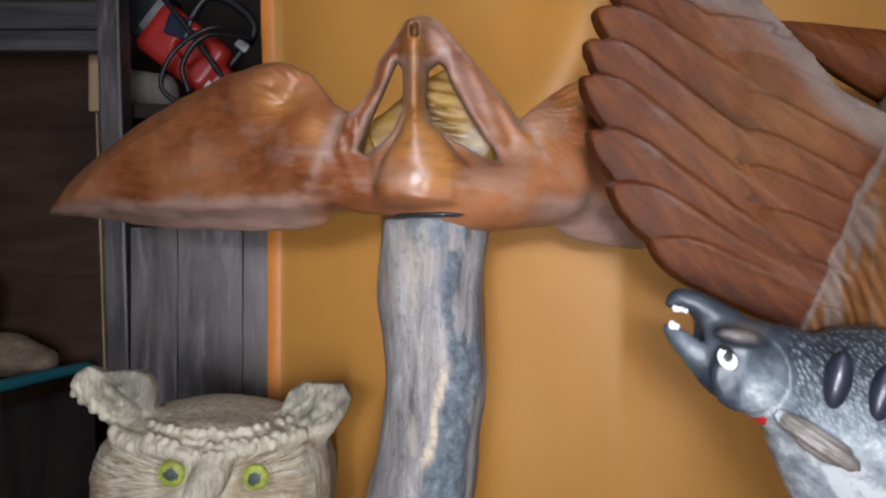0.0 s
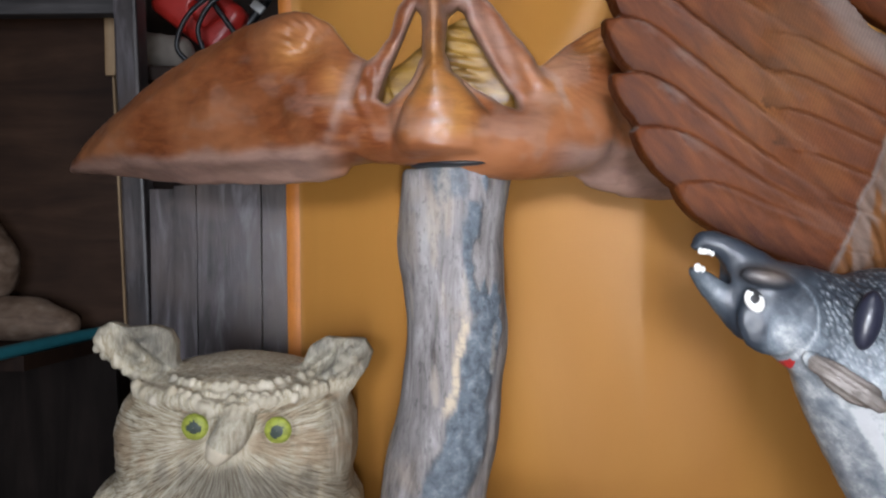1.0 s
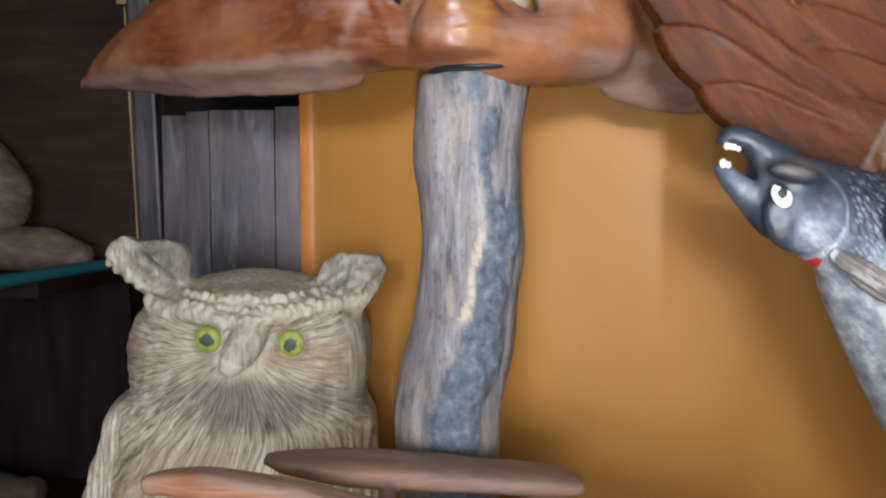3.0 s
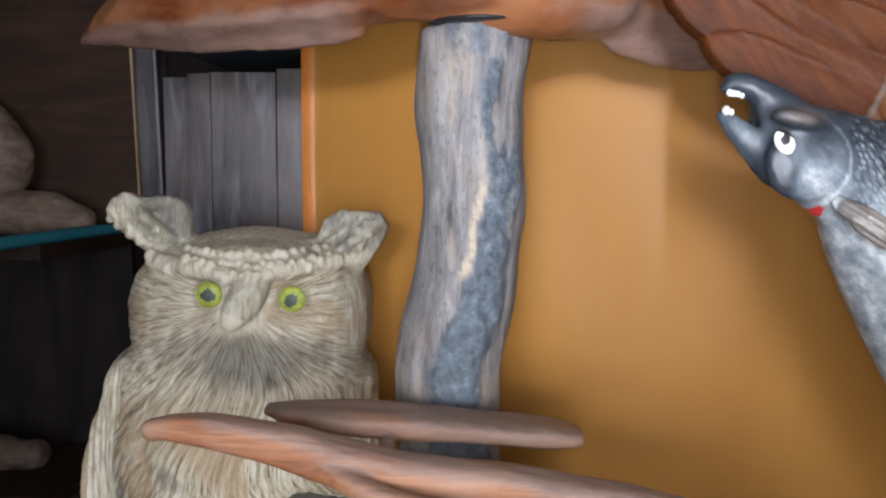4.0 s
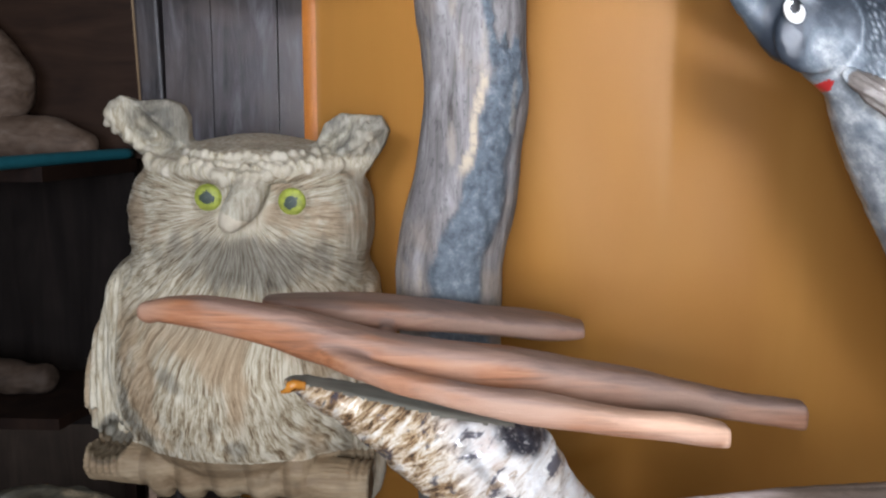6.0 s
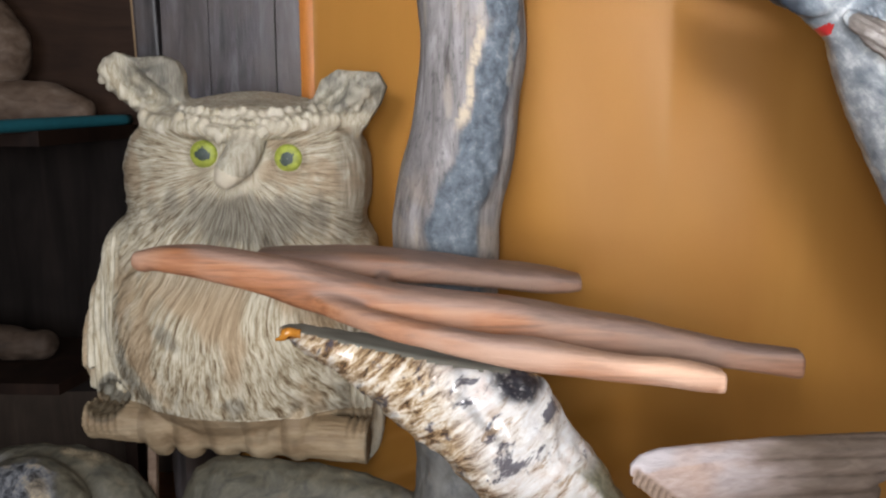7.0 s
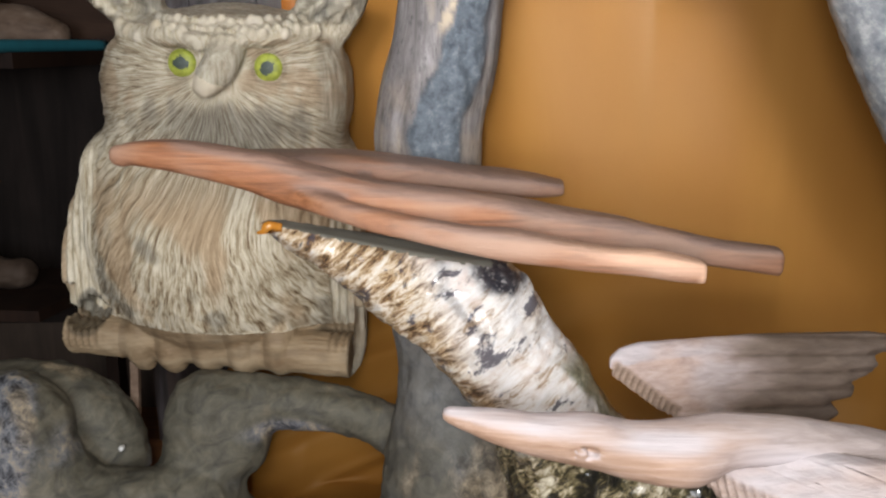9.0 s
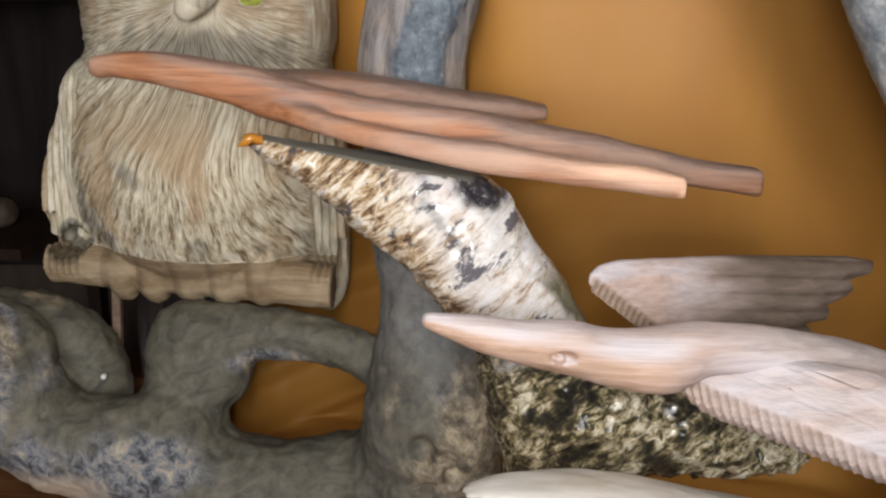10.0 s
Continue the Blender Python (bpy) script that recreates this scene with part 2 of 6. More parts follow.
def driftwood():
    """Silver-grey driftwood with remnants of blue-grey bark, and dust, lichen and stains low down."""
    n = Nodes("grey_driftwood")
    v = n.stretch((48, 48, 8))
    long = n.noise(v, 1.0, 8, 0.70, 0.8)
    broad = n.noise(n.place, 9.0, 4, 0.6, 0.6)
    patchy = n.noise(n.stretch((30, 30, 44), (0, 30, 0)), 1.0, 8, 0.66, 0.9)
    rough_bark = n.noise(n.place, 90.0, 5, 0.7)
    c = n.ramp(long, [(0.30, (0.052, 0.047, 0.044)), (0.45, (0.165, 0.152, 0.148)), (0.66, (0.30, 0.285, 0.282))])
    c = n.mix(n.ramp(broad, [(0.48, (0, 0, 0)), (0.70, (0.55, 0.55, 0.55))]), c, (0.33, 0.265, 0.20))
    speck = n.noise(n.stretch((190, 190, 70)), 1.0, 5, 0.7)
    c = n.mix(n.ramp(speck, [(0.30, (0.75, 0.75, 0.75)), (0.46, (0, 0, 0))]), c, (0.050, 0.047, 0.047))
    bark = n.ramp(rough_bark, [(0.3, (0.045, 0.06, 0.075)), (0.55, (0.12, 0.145, 0.17)), (0.75, (0.27, 0.29, 0.30))])
    mask = n.value("bark")
    c = n.mix(mask, c, bark)
    c = n.mix(n.math("MULTIPLY", n.value("bare"), n.ramp(rough_bark, [(0.38, (0.35, 0.35, 0.35)), (0.5, (1, 1, 1))])), c, (0.46, 0.38, 0.275))
    spots = n.noise(n.stretch((52, 40, 40), (0, 25, 0)), 1.3, 9, 0.74, 0.5)
    old = n.ramp(patchy, [(0.30, (0.052, 0.050, 0.041)), (0.50, (0.118, 0.110, 0.082)), (0.70, (0.19, 0.173, 0.126))])
    old = n.mix(n.math("MULTIPLY", rough_bark, 0.5), old, n.mix(1.0, old, (0.5, 0.5, 0.5), "MULTIPLY"))
    mottled = n.ramp(spots, [(0.38, (0.022, 0.023, 0.028)), (0.45, (0.105, 0.110, 0.124)), (0.52, (0.205, 0.212, 0.230)), (0.58, (0.29, 0.262, 0.220)), (0.66, (0.48, 0.42, 0.33))])
    old = n.mix(n.value("mottle"), old, mottled)
    old = n.mix(n.value("tan"), old, n.ramp(spots, [(0.38, (0.060, 0.045, 0.028)), (0.50, (0.21, 0.165, 0.105)), (0.64, (0.48, 0.39, 0.26))]))
    old = n.mix(n.value("bare"), old, (0.58, 0.47, 0.35))
    c = n.mix(n.value("blue"), c, n.ramp(spots, [(0.36, (0.085, 0.092, 0.098)), (0.52, (0.165, 0.178, 0.190)), (0.68, (0.25, 0.255, 0.255))]))
    c = n.mix(n.value("dust"), c, old)
    h = n.math("ADD", n.math("MULTIPLY", long, 0.8), n.math("MULTIPLY", rough_bark, n.math("ADD", n.math("MULTIPLY", mask, 1.6), 0.25)))
    h = n.math("ADD", h, n.math("MULTIPLY", patchy, 0.8))
    h = n.math("ADD", h, n.math("MULTIPLY", spots, n.value("mottle")))
    return n.finish(c, 0.66, h, 0.7, 0.003)


def birch():
    """Birch bark: chalk white with black marks and brown streaks across it and a wet varnish."""
    n = Nodes("varnished_birch_bark")
    turn = (0, 41, 0)
    streak = n.noise(n.stretch((30, 30, 120), turn), 1.2, 8, 0.75, 0.5)
    blot = n.noise(n.stretch((36, 36, 62), turn), 1.0, 6, 0.66, 0.5)
    broad = n.noise(n.place, 17.0, 5, 0.65, 0.3)
    fine = n.noise(n.place, 210.0, 5, 0.75)
    tint = n.noise(n.place, 48.0, 4, 0.6)
    c = n.ramp(streak, [(0.30, (0.14, 0.085, 0.05)), (0.38, (0.45, 0.33, 0.22)), (0.45, (0.78, 0.74, 0.70)), (0.60, (0.90, 0.89, 0.89))])
    c = n.mix(n.ramp(tint, [(0.52, (0, 0, 0)), (0.70, (0.5, 0.5, 0.5))]), c, (0.62, 0.46, 0.38))
    brown = n.ramp(streak, [(0.38, (0.022, 0.015, 0.010)), (0.44, (0.23, 0.130, 0.060)), (0.50, (0.52, 0.38, 0.22)), (0.56, (0.78, 0.70, 0.58)), (0.64, (0.85, 0.82, 0.78))])
    c = n.mix(n.math("MAXIMUM", n.value("brown_bark"), n.ramp(broad, [(0.54, (0, 0, 0)), (0.68, (0.45, 0.45, 0.45))])), c, brown)
    c = n.mix(n.ramp(n.math("ADD", blot, n.math("MULTIPLY", n.math("SUBTRACT", fine, 0.5), 0.10)), [(0.575, (0, 0, 0)), (0.63, (0.9, 0.9, 0.9))]), c, (0.060, 0.055, 0.080))
    flake = n.noise(n.stretch((150, 150, 62), (0, -48, 0)), 1.0, 7, 0.72, 0.7)
    shade = n.noise(n.place, 26.0, 4, 0.6, 0.4)
    flake = n.math("ADD", flake, n.math("MULTIPLY", n.math("SUBTRACT", shade, 0.50), 0.80))
    low = n.ramp(flake, [(0.36, (0.010, 0.010, 0.008)), (0.45, (0.050, 0.042, 0.020)), (0.51, (0.20, 0.165, 0.080)), (0.575, (0.48, 0.40, 0.24)), (0.66, (0.84, 0.78, 0.62))])
    c = n.mix(n.value("dark_bark"), c, low)
    c = n.mix(n.math("MULTIPLY", n.value("black_band"), n.ramp(fine, [(0.32, (0.3, 0.3, 0.3)), (0.46, (1, 1, 1))])), c, (0.022, 0.022, 0.032))
    c = n.mix(n.value("moss"), c, n.ramp(fine, [(0.4, (0.13, 0.125, 0.08)), (0.6, (0.30, 0.285, 0.20))]))
    h = n.math("ADD", n.math("ADD", streak, n.math("MULTIPLY", blot, 0.7)), n.math("ADD", n.math("MULTIPLY", fine, 0.5), n.math("MULTIPLY", flake, n.value("dark_bark"))))
    return n.finish(c, 0.33, h, 1.0, 0.005, 0.6, coat_rough=0.12)


def salmon():
    """Fish paint: dark blue-grey back, silver flank, pale belly, with small scales."""
    n = Nodes("glossy_salmon_paint")
    back = n.value("back")
    spots = n.noise(n.place, 55.0, 4, 0.7)
    brush = n.noise(n.stretch((70, 40, 22), (0, 50, 0)), 1.0, 6, 0.65, 0.4)
    tone = n.math("ADD", back, n.math("MULTIPLY", n.math("SUBTRACT", spots, 0.5), 0.9))
    tone = n.math("ADD", tone, n.math("MULTIPLY", n.math("SUBTRACT", brush, 0.5), 0.7))
    c = n.ramp(tone, [(0.0, (0.48, 0.50, 0.51)), (0.18, (0.26, 0.285, 0.305)), (0.38, (0.140, 0.165, 0.190)), (0.60, (0.070, 0.086, 0.103)), (0.95, (0.024, 0.031, 0.042))])
    c = n.mix(n.value("brown"), c, n.ramp(brush, [(0.35, (0.085, 0.062, 0.045)), (0.65, (0.21, 0.175, 0.15))]))
    scales = n.cells(n.stretch((1.5, 1, 0.8), (0, 32, 0)), 170.0)
    # glints of the scales are put into the colour
    painted_glint = n.math("MULTIPLY", n.ramp(scales, [(0.15, (1, 1, 1)), (0.45, (0, 0, 0))]), n.math("MULTIPLY", n.value("scaled"), 0.45))
    c = n.mix(painted_glint, c, (0.40, 0.44, 0.47))
    h = n.math("MULTIPLY", scales, n.math("MULTIPLY", n.value("scaled"), -1.0))
    h = n.math("ADD", h, n.math("MULTIPLY", brush, 0.3))
    return n.finish(c, 0.46, h, 0.6, 0.004, 0.08, 0.12, coat_rough=0.2)


def sheet():
    """Orange plastic-coated cloth with a soft sheen and a fine weave."""
    n = Nodes("orange_coated_cloth")
    weave = n.math("ADD", n.bands(n.place, 160, 0.3, "X"), n.bands(n.place, 160, 0.3, "Z"))
    cloud = n.noise(n.stretch((3, 3, 1.2)), 1.4, 4, 0.55, 0.6)
    c = n.ramp(cloud, [(0.3, (0.350, 0.158, 0.031)), (0.55, (0.390, 0.184, 0.038)), (0.75, (0.430, 0.210, 0.047))])
    r = n.math("ADD", n.math("MULTIPLY", cloud, 0.12), 0.38)
    n.shader.inputs["Specular IOR Level"].default_value = 0.3
    n.shader.inputs["Specular Tint"].default_value = (1.0, 0.80, 0.60, 1)
    return n.finish(c, r, n.math("ADD", cloud, n.math("MULTIPLY", weave, 0.05)), 0.10, 0.006, 0.0)


HEM = plain("bright_orange_hem_cloth", (0.55, 0.190, 0.024), 0.5, wear=0.25, scale=60)
DRIFT, BIRCH, SALMON, SHEET = driftwood(), birch(), salmon(), sheet()
FISH_EYE = plain("black_eye_paint", (0.012, 0.012, 0.014), 0.5)
TOOTH = plain("white_paint", (0.78, 0.78, 0.75), 0.4, coat=0.3, wear=0.3)
RED_PAINT = plain("dark_red_paint", (0.45, 0.03, 0.03), 0.4)
CUT = wood("grey_green_cut_wood", (0.12, 0.12, 0.10), (0.20, 0.20, 0.17), (0.28, 0.28, 0.24), (9, 40, 40), rough=0.6, bump=0.2, coat=0.2)

# ---- shaping tools: solids as distance fields, meshed once ----


def lattice(p, seed):
    """Repeatable random numbers in 0..1 for whole-number places."""
    i = p.astype(np.int64)
    k = (i[..., 0] * 73856093) ^ (i[..., 1] * 19349663) ^ (i[..., 2] * 83492791) ^ (seed * 2654435)
    k = (k ^ (k >> 13)) * 1274126177
    return ((k ^ (k >> 16)) & 0xFFFF).astype(np.float32) / 65535.0


def grainy(p, freq, seed=1, octaves=3):
    """Soft noise, about -1..1, at places p; freq is a number or one for each axis."""
    total, weight = np.zeros(p.shape[:-1], np.float32), 1.0
    for o in range(octaves):
        q = p * np.array(freq, np.float32) * 2 ** o + 31.7 * o
        b = np.floor(q)
        f = q - b
        f = f * f * (3 - 2 * f)
        s = 0
        for dx in (0, 1):
            for dy in (0, 1):
                for dz in (0, 1):
                    w = (f[..., 0] if dx else 1 - f[..., 0]) * (f[..., 1] if dy else 1 - f[..., 1]) * (f[..., 2] if dz else 1 - f[..., 2])
                    s = s + w * lattice(b + np.array((dx, dy, dz)), seed + o)
        total += weight * (s - 0.5) * 2
        weight *= 0.5
    return total


def smin(a, b, k):
    if k <= 0:
        return np.minimum(a, b)
    h = np.clip(0.5 + 0.5 * (b - a) / k, 0, 1)
    return b + (a - b) * h - k * h * (1 - h)


def step(a, b, x):
    t = np.clip((x - a) / (b - a), 0, 1)
    return t * t * (3 - 2 * t)


def spline(points, n):
    """Smooth way through points (any number of columns), n samples."""
    p = np.array(points, float)
    p = np.vstack([2 * p[0] - p[1], p, 2 * p[-1] - p[-2]])
    out = []
    for s in np.linspace(0, len(p) - 3 - 1e-6, n):
        i, t = int(s), s - int(s)
        a, b, c, d = p[i:i + 4]
        out.append(0.5 * (2 * b + (c - a) * t + (2 * a - 5 * b + 4 * c - d) * t * t + (3 * b - a - 3 * c + d) * t ** 3))
    return np.array(out)


class Solid:
    """A block of space, in which shapes are merged and cut; mesh() gives their skin."""

    def __init__(self, lo, hi, h):
        self.lo, self.h = np.array(lo, np.float32), h
        n = np.ceil((np.array(hi) - self.lo) / h).astype(int) + 1
        axes = [self.lo[i] + h * np.arange(n[i], dtype=np.float32) for i in range(3)]
        self.p = np.stack(np.meshgrid(*axes, indexing="ij"), -1)
        self.f = np.full(n, 0.5, np.float32)

    def near(self, lo, hi, pad):
        a = np.clip(np.floor((np.array(lo) - pad - self.lo) / self.h).astype(int), 0, None)
        b = np.clip(np.ceil((np.array(hi) + pad - self.lo) / self.h).astype(int) + 1, 1, None)
        return tuple(slice(i, j) for i, j in zip(a, b))

    def add(self, where, d, k=0.0):
        self.f[where] = smin(self.f[where], d, k)

    def cut(self, where, d, k=0.0):
        self.f[where] = -smin(-self.f[where], d, k)

    def front(self, x, z):
        """The y of the front skin at x, z."""
        i, k = (int(round(float((a - b) / self.h))) for a, b in ((x, self.lo[0]), (z, self.lo[2])))
        column = np.argmax(self.f[i, :, k] < 0)
        return float(self.lo[1] + self.h * column)

    def tube(self, points, k=0.0, samples=None, squash=(1, 1, 1), away=False, square=0):
        """A limb along rows of x, y, z, radius; squash widens it along an axis."""
        q = spline(points, samples or 6 * len(points)) if len(points) > 2 else np.array(points, float)
        lo, hi = q[:, :3].min(0), q[:, :3].max(0)
        sq = np.array(squash, np.float32)
        where = self.near(lo, hi, q[:, 3].max() * max(squash) + 3 * k + 3 * self.h)
        best = np.full(self.f[where].shape, 0.5, np.float32)
        reach = 3 * k + 3 * self.h
        for a, b in zip(q[:-1], q[1:]):
            pad = max(a[3], b[3]) * np.array(squash) + reach
            here = self.near(np.minimum(a[:3], b[:3]), np.maximum(a[:3], b[:3]), pad)
            sub = tuple(slice(max(0, h.start - w.start), max(0, h.stop - w.start)) for h, w in zip(here, where))
            p = self.p[here] / sq
            pa, ba = p - (a[:3] / sq).astype(np.float32), ((b[:3] - a[:3]) / sq).astype(np.float32)
            t = np.clip((pa @ ba) / max(float(ba @ ba), 1e-9), 0, 1)
            q2 = pa - t[..., None] * ba
            d = ((np.abs(q2) ** square).sum(-1) ** (1 / square) if square else np.sqrt((q2 ** 2).sum(-1))) - (a[3] + t * (b[3] - a[3]))
            best[sub] = np.minimum(best[sub], d)
        (self.cut if away else self.add)(where, best, k)
        return self

    def egg(self, at, radii, k=0.0, away=False, turn=(0, 0, 0)):
        m = np.array(Euler([radians(a) for a in turn]).to_matrix(), np.float32)
        r = np.array(radii, np.float32)
        where = self.near(np.array(at) - max(radii), np.array(at) + max(radii), 3 * k + 3 * self.h)
        q = (self.p[where] - np.array(at, np.float32)) @ m
        a = np.sqrt(((q / r) ** 2).sum(-1))
        b = np.sqrt(((q / r ** 2) ** 2).sum(-1))
        d = a * (a - 1) / np.maximum(b, 1e-6)
        (self.cut if away else self.add)(where, d, k)
        return self

    def block(self, at, half, rounding=0.0, k=0.0, away=False, turn=(0, 0, 0)):
        m = np.array(Euler([radians(a) for a in turn]).to_matrix(), np.float32)
        reach = float(np.linalg.norm(half))
        where = self.near(np.array(at) - reach, np.array(at) + reach, 3 * k + 3 * self.h)
        q = np.abs((self.p[where] - np.array(at, np.float32)) @ m) - (np.array(half, np.float32) - rounding)
        d = np.sqrt((np.maximum(q, 0) ** 2).sum(-1)) + np.minimum(q.max(-1), 0) - rounding
        (self.cut if away else self.add)(where, d, k)
        return self

    def plate(self, outline, lift, thick, k=0.0, edge=0.02, relief=None):
        """A blade with an outline in x, z; lift(x, z) is the y of its middle, thick its half thickness, thinning over edge."""
        o = np.array(outline, float)
        ys = [lift(np.float32(a), np.float32(b)) for a, b in o]
        where = self.near((o[:, 0].min(), min(ys) - 0.05, o[:, 1].min()), (o[:, 0].max(), max(ys) + 0.05, o[:, 1].max()), 3 * k + 3 * self.h + thick)
        p = self.p[where]
        x, z = p[:, 0, :, 0], p[:, 0, :, 2]
        d2 = flat_distance(x, z, o)
        mid = lift(x, z)
        t = thick * np.sqrt(np.clip(0.12 - d2 / edge, 0.0, 1.0))
        front = mid - t - (relief(x, z, d2) if relief else 0)
        d = np.maximum(front[:, None, :] - p[..., 1], p[..., 1] - (mid + t)[:, None, :])
        d = np.maximum(d, d2[:, None, :]) * 0.8
        self.add(where, d, k)
        return self

    def mesh(self):
        f, h = self.f, self.h
        for axis in range(3):
            for end in (0, -1):
                f[tuple(end if i == axis else slice(None) for i in range(3))] = 0.5
        n = np.array(f.shape)
        corner = [(i, j, k) for i in (0, 1) for j in (0, 1) for k in (0, 1)]
        s = f < 0
        view = {c: tuple(slice(c[i], n[i] - 1 + c[i]) for i in range(3)) for c in corner}
        count = sum(s[view[c]].astype(np.int8) for c in corner)
        cell = np.argwhere((count > 0) & (count < 8))
        at = {c: f[cell[:, 0] + c[0], cell[:, 1] + c[1], cell[:, 2] + c[2]] for c in corner}
        total, hits, normal = np.zeros((len(cell), 3)), np.zeros(len(cell)), np.zeros((len(cell), 3))
        for a in corner:
            for axis in range(3):
                normal[:, axis] += at[a] * (1 if a[axis] else -1)
                if a[axis]:
                    continue
                b = tuple(1 if i == axis else a[i] for i in range(3))
                cross = (at[a] < 0) != (at[b] < 0)
                t = at[a] / np.where(cross, at[a] - at[b], 1)
                point = np.repeat(np.array(a, float)[None], len(cell), 0)
                point[:, axis] += t
                total += point * cross[:, None]
                hits += cross
        v = self.lo + h * (cell + total / hits[:, None])
        normal /= np.maximum(np.linalg.norm(normal, axis=1, keepdims=True), 1e-9)
        number = np.full(n - 1, -1, np.int64)
        number[tuple(cell.T)] = np.arange(len(cell))
        faces = []
        for axis in range(3):
            u, w = (axis + 1) % 3, (axis + 2) % 3
            lo = [slice(1, n[i] - 1) for i in range(3)]
            hi = list(lo)
            lo[axis], hi[axis] = slice(0, n[axis] - 1), slice(1, n[axis])
            a, b = s[tuple(lo)], s[tuple(hi)]
            for rising in (True, False):
                e = np.argwhere((a & ~b) if rising else (~a & b))
                if not len(e):
                    continue
                e[:, u] += 1
                e[:, w] += 1
                eu, ew = np.eye(3, dtype=int)[u], np.eye(3, dtype=int)[w]
                ring = [e, e - eu, e - eu - ew, e - ew]
                if not rising:
                    ring = ring[::-1]
                faces.append(np.stack([number[tuple(r.T)] for r in ring], 1))
        return v, normal, np.vstack(faces)


def flat_distance(x, z, outline):
    """Distance to a closed outline in the plane, negative within."""
    d, inside = np.full(x.shape, 9.0), np.zeros(x.shape, bool)
    for (ax, az), (bx, bz) in zip(outline, np.roll(outline, -1, 0)):
        ex, ez, wx, wz = bx - ax, bz - az, x - ax, z - az
        t = np.clip((wx * ex + wz * ez) / max(ex * ex + ez * ez, 1e-12), 0, 1)
        d = np.minimum(d, np.hypot(wx - ex * t, wz - ez * t))
        cross = ((az > z) != (bz > z)) & (x < ex * (z - az) / (ez if abs(ez) > 1e-9 else 1e-9) + ax)
        inside ^= cross
    return np.where(inside, -d, d).astype(np.float32)


def skin(name, shapes, materials, base, values=(), smooth=True):
    """One mesh object from (vertices, faces, material numbers) blocks; values: names with an array for all vertices."""
    verts = np.vstack([s[0] for s in shapes])
    start = np.cumsum([0] + [len(s[0]) for s in shapes])
    faces = np.vstack([s[1] + o for s, o in zip(shapes, start)])
    index = np.concatenate([np.broadcast_to(s[2], len(s[1])) for s in shapes])
    mesh = bpy.data.meshes.new(name)
    mesh.vertices.add(len(verts))
    mesh.vertices.foreach_set("co", (verts - np.array(base)).astype(np.float32).ravel())
    mesh.loops.add(4 * len(faces))
    mesh.loops.foreach_set("vertex_index", faces.astype(np.int32).ravel())
    mesh.polygons.add(len(faces))
    mesh.polygons.foreach_set("loop_start", np.arange(0, 4 * len(faces), 4, dtype=np.int32))
    mesh.polygons.foreach_set("material_index", index.astype(np.int32))
    mesh.polygons.foreach_set("use_smooth", np.full(len(faces), smooth))
    for m in materials:
        mesh.materials.append(m)
    for key, array in values:
        a = mesh.attributes.new(key, "FLOAT", "POINT")
        full = np.zeros(len(verts), np.float32)
        full[:len(array)] = array
        a.data.foreach_set("value", full)
    mesh.update()
    mesh.validate()
    ob = new(name, mesh)
    ob.location = base
    return ob


def ball(at, radii, rings=12, turn=(0, 0, 0)):
    """Vertices and quads of an ellipsoid."""
    m = np.array(Euler([radians(a) for a in turn]).to_matrix())
    a, b = np.meshgrid(np.linspace(0.02, math.pi - 0.02, rings), np.linspace(0, 2 * math.pi, 2 * rings, endpoint=False), indexing="ij")
    v = np.stack([np.sin(a) * np.cos(b), np.sin(a) * np.sin(b), np.cos(a)], -1).reshape(-1, 3) * np.array(radii)
    w = 2 * rings
    i, j = np.meshgrid(np.arange(rings - 1), np.arange(w), indexing="ij")
    q = np.stack([i * w + j, (i + 1) * w + j, (i + 1) * w + (j + 1) % w, i * w + (j + 1) % w], -1).reshape(-1, 4)
    return v @ m.T + np.array(at), q


def strokes(v, centre, across, along, seed):
    """Ridges that fan out from a centre in the x, z plane: -1 in a groove, about 1 on a ridge."""
    dx, dz = v[:, 0] - centre[0], centre[1] - v[:, 2]
    r = np.hypot(dx, dz)
    p = np.stack([np.arctan2(dx, dz) * across, r * along, 0.6 * r * along + 4.0], 1).astype(np.float32)
    a, b = grainy(p, 1.0, seed, 2), grainy(p * np.array((2.1, 1.4, 1.0), np.float32), 1.0, seed + 5, 2)
    return np.clip(1 - 2.6 * np.abs(a), -1, 1) * 0.65 + np.clip(1 - 2.6 * np.abs(b), -1, 1) * 0.35


def at_faces(v, faces):
    return v[faces].mean(1)


def part(name, bm, material, parent=None, label="", smooth=False):
    """Links a bmesh as one mesh object, under a thing or part if given."""
    mesh = bpy.data.meshes.new(name)
    bm.to_mesh(mesh)
    bm.free()
    mesh.materials.append(material)
    if smooth:
        mesh.polygons.foreach_set("use_smooth", [True] * len(mesh.polygons))
    ob = new(name, mesh)
    if parent:
        ob.parent = parent
    return tagged(ob, label)


def empty(name, at):
    ob = new(name)
    ob.location = at
    return ob


def box(size, at=(0, 0, 0), bevel=0.003, turn=(0, 0, 0), bm=None):
    """A bevelled box in a bmesh."""
    made = bmesh.new()
    bmesh.ops.create_cube(made, size=1, matrix=Matrix.Diagonal((*size, 1)))
    if bevel:
        bmesh.ops.bevel(made, geom=made.edges[:], offset=min(bevel, min(size) * 0.45), segments=2, affect="EDGES", profile=0.6)
    made.transform(pose(*at, *turn))
    return join(made, bm)


def join(made, bm):
    if bm is None:
        return made
    spare = bpy.data.meshes.new("spare")
    made.to_mesh(spare)
    made.free()
    bm.from_mesh(spare)
    bpy.data.meshes.remove(spare)
    return bm


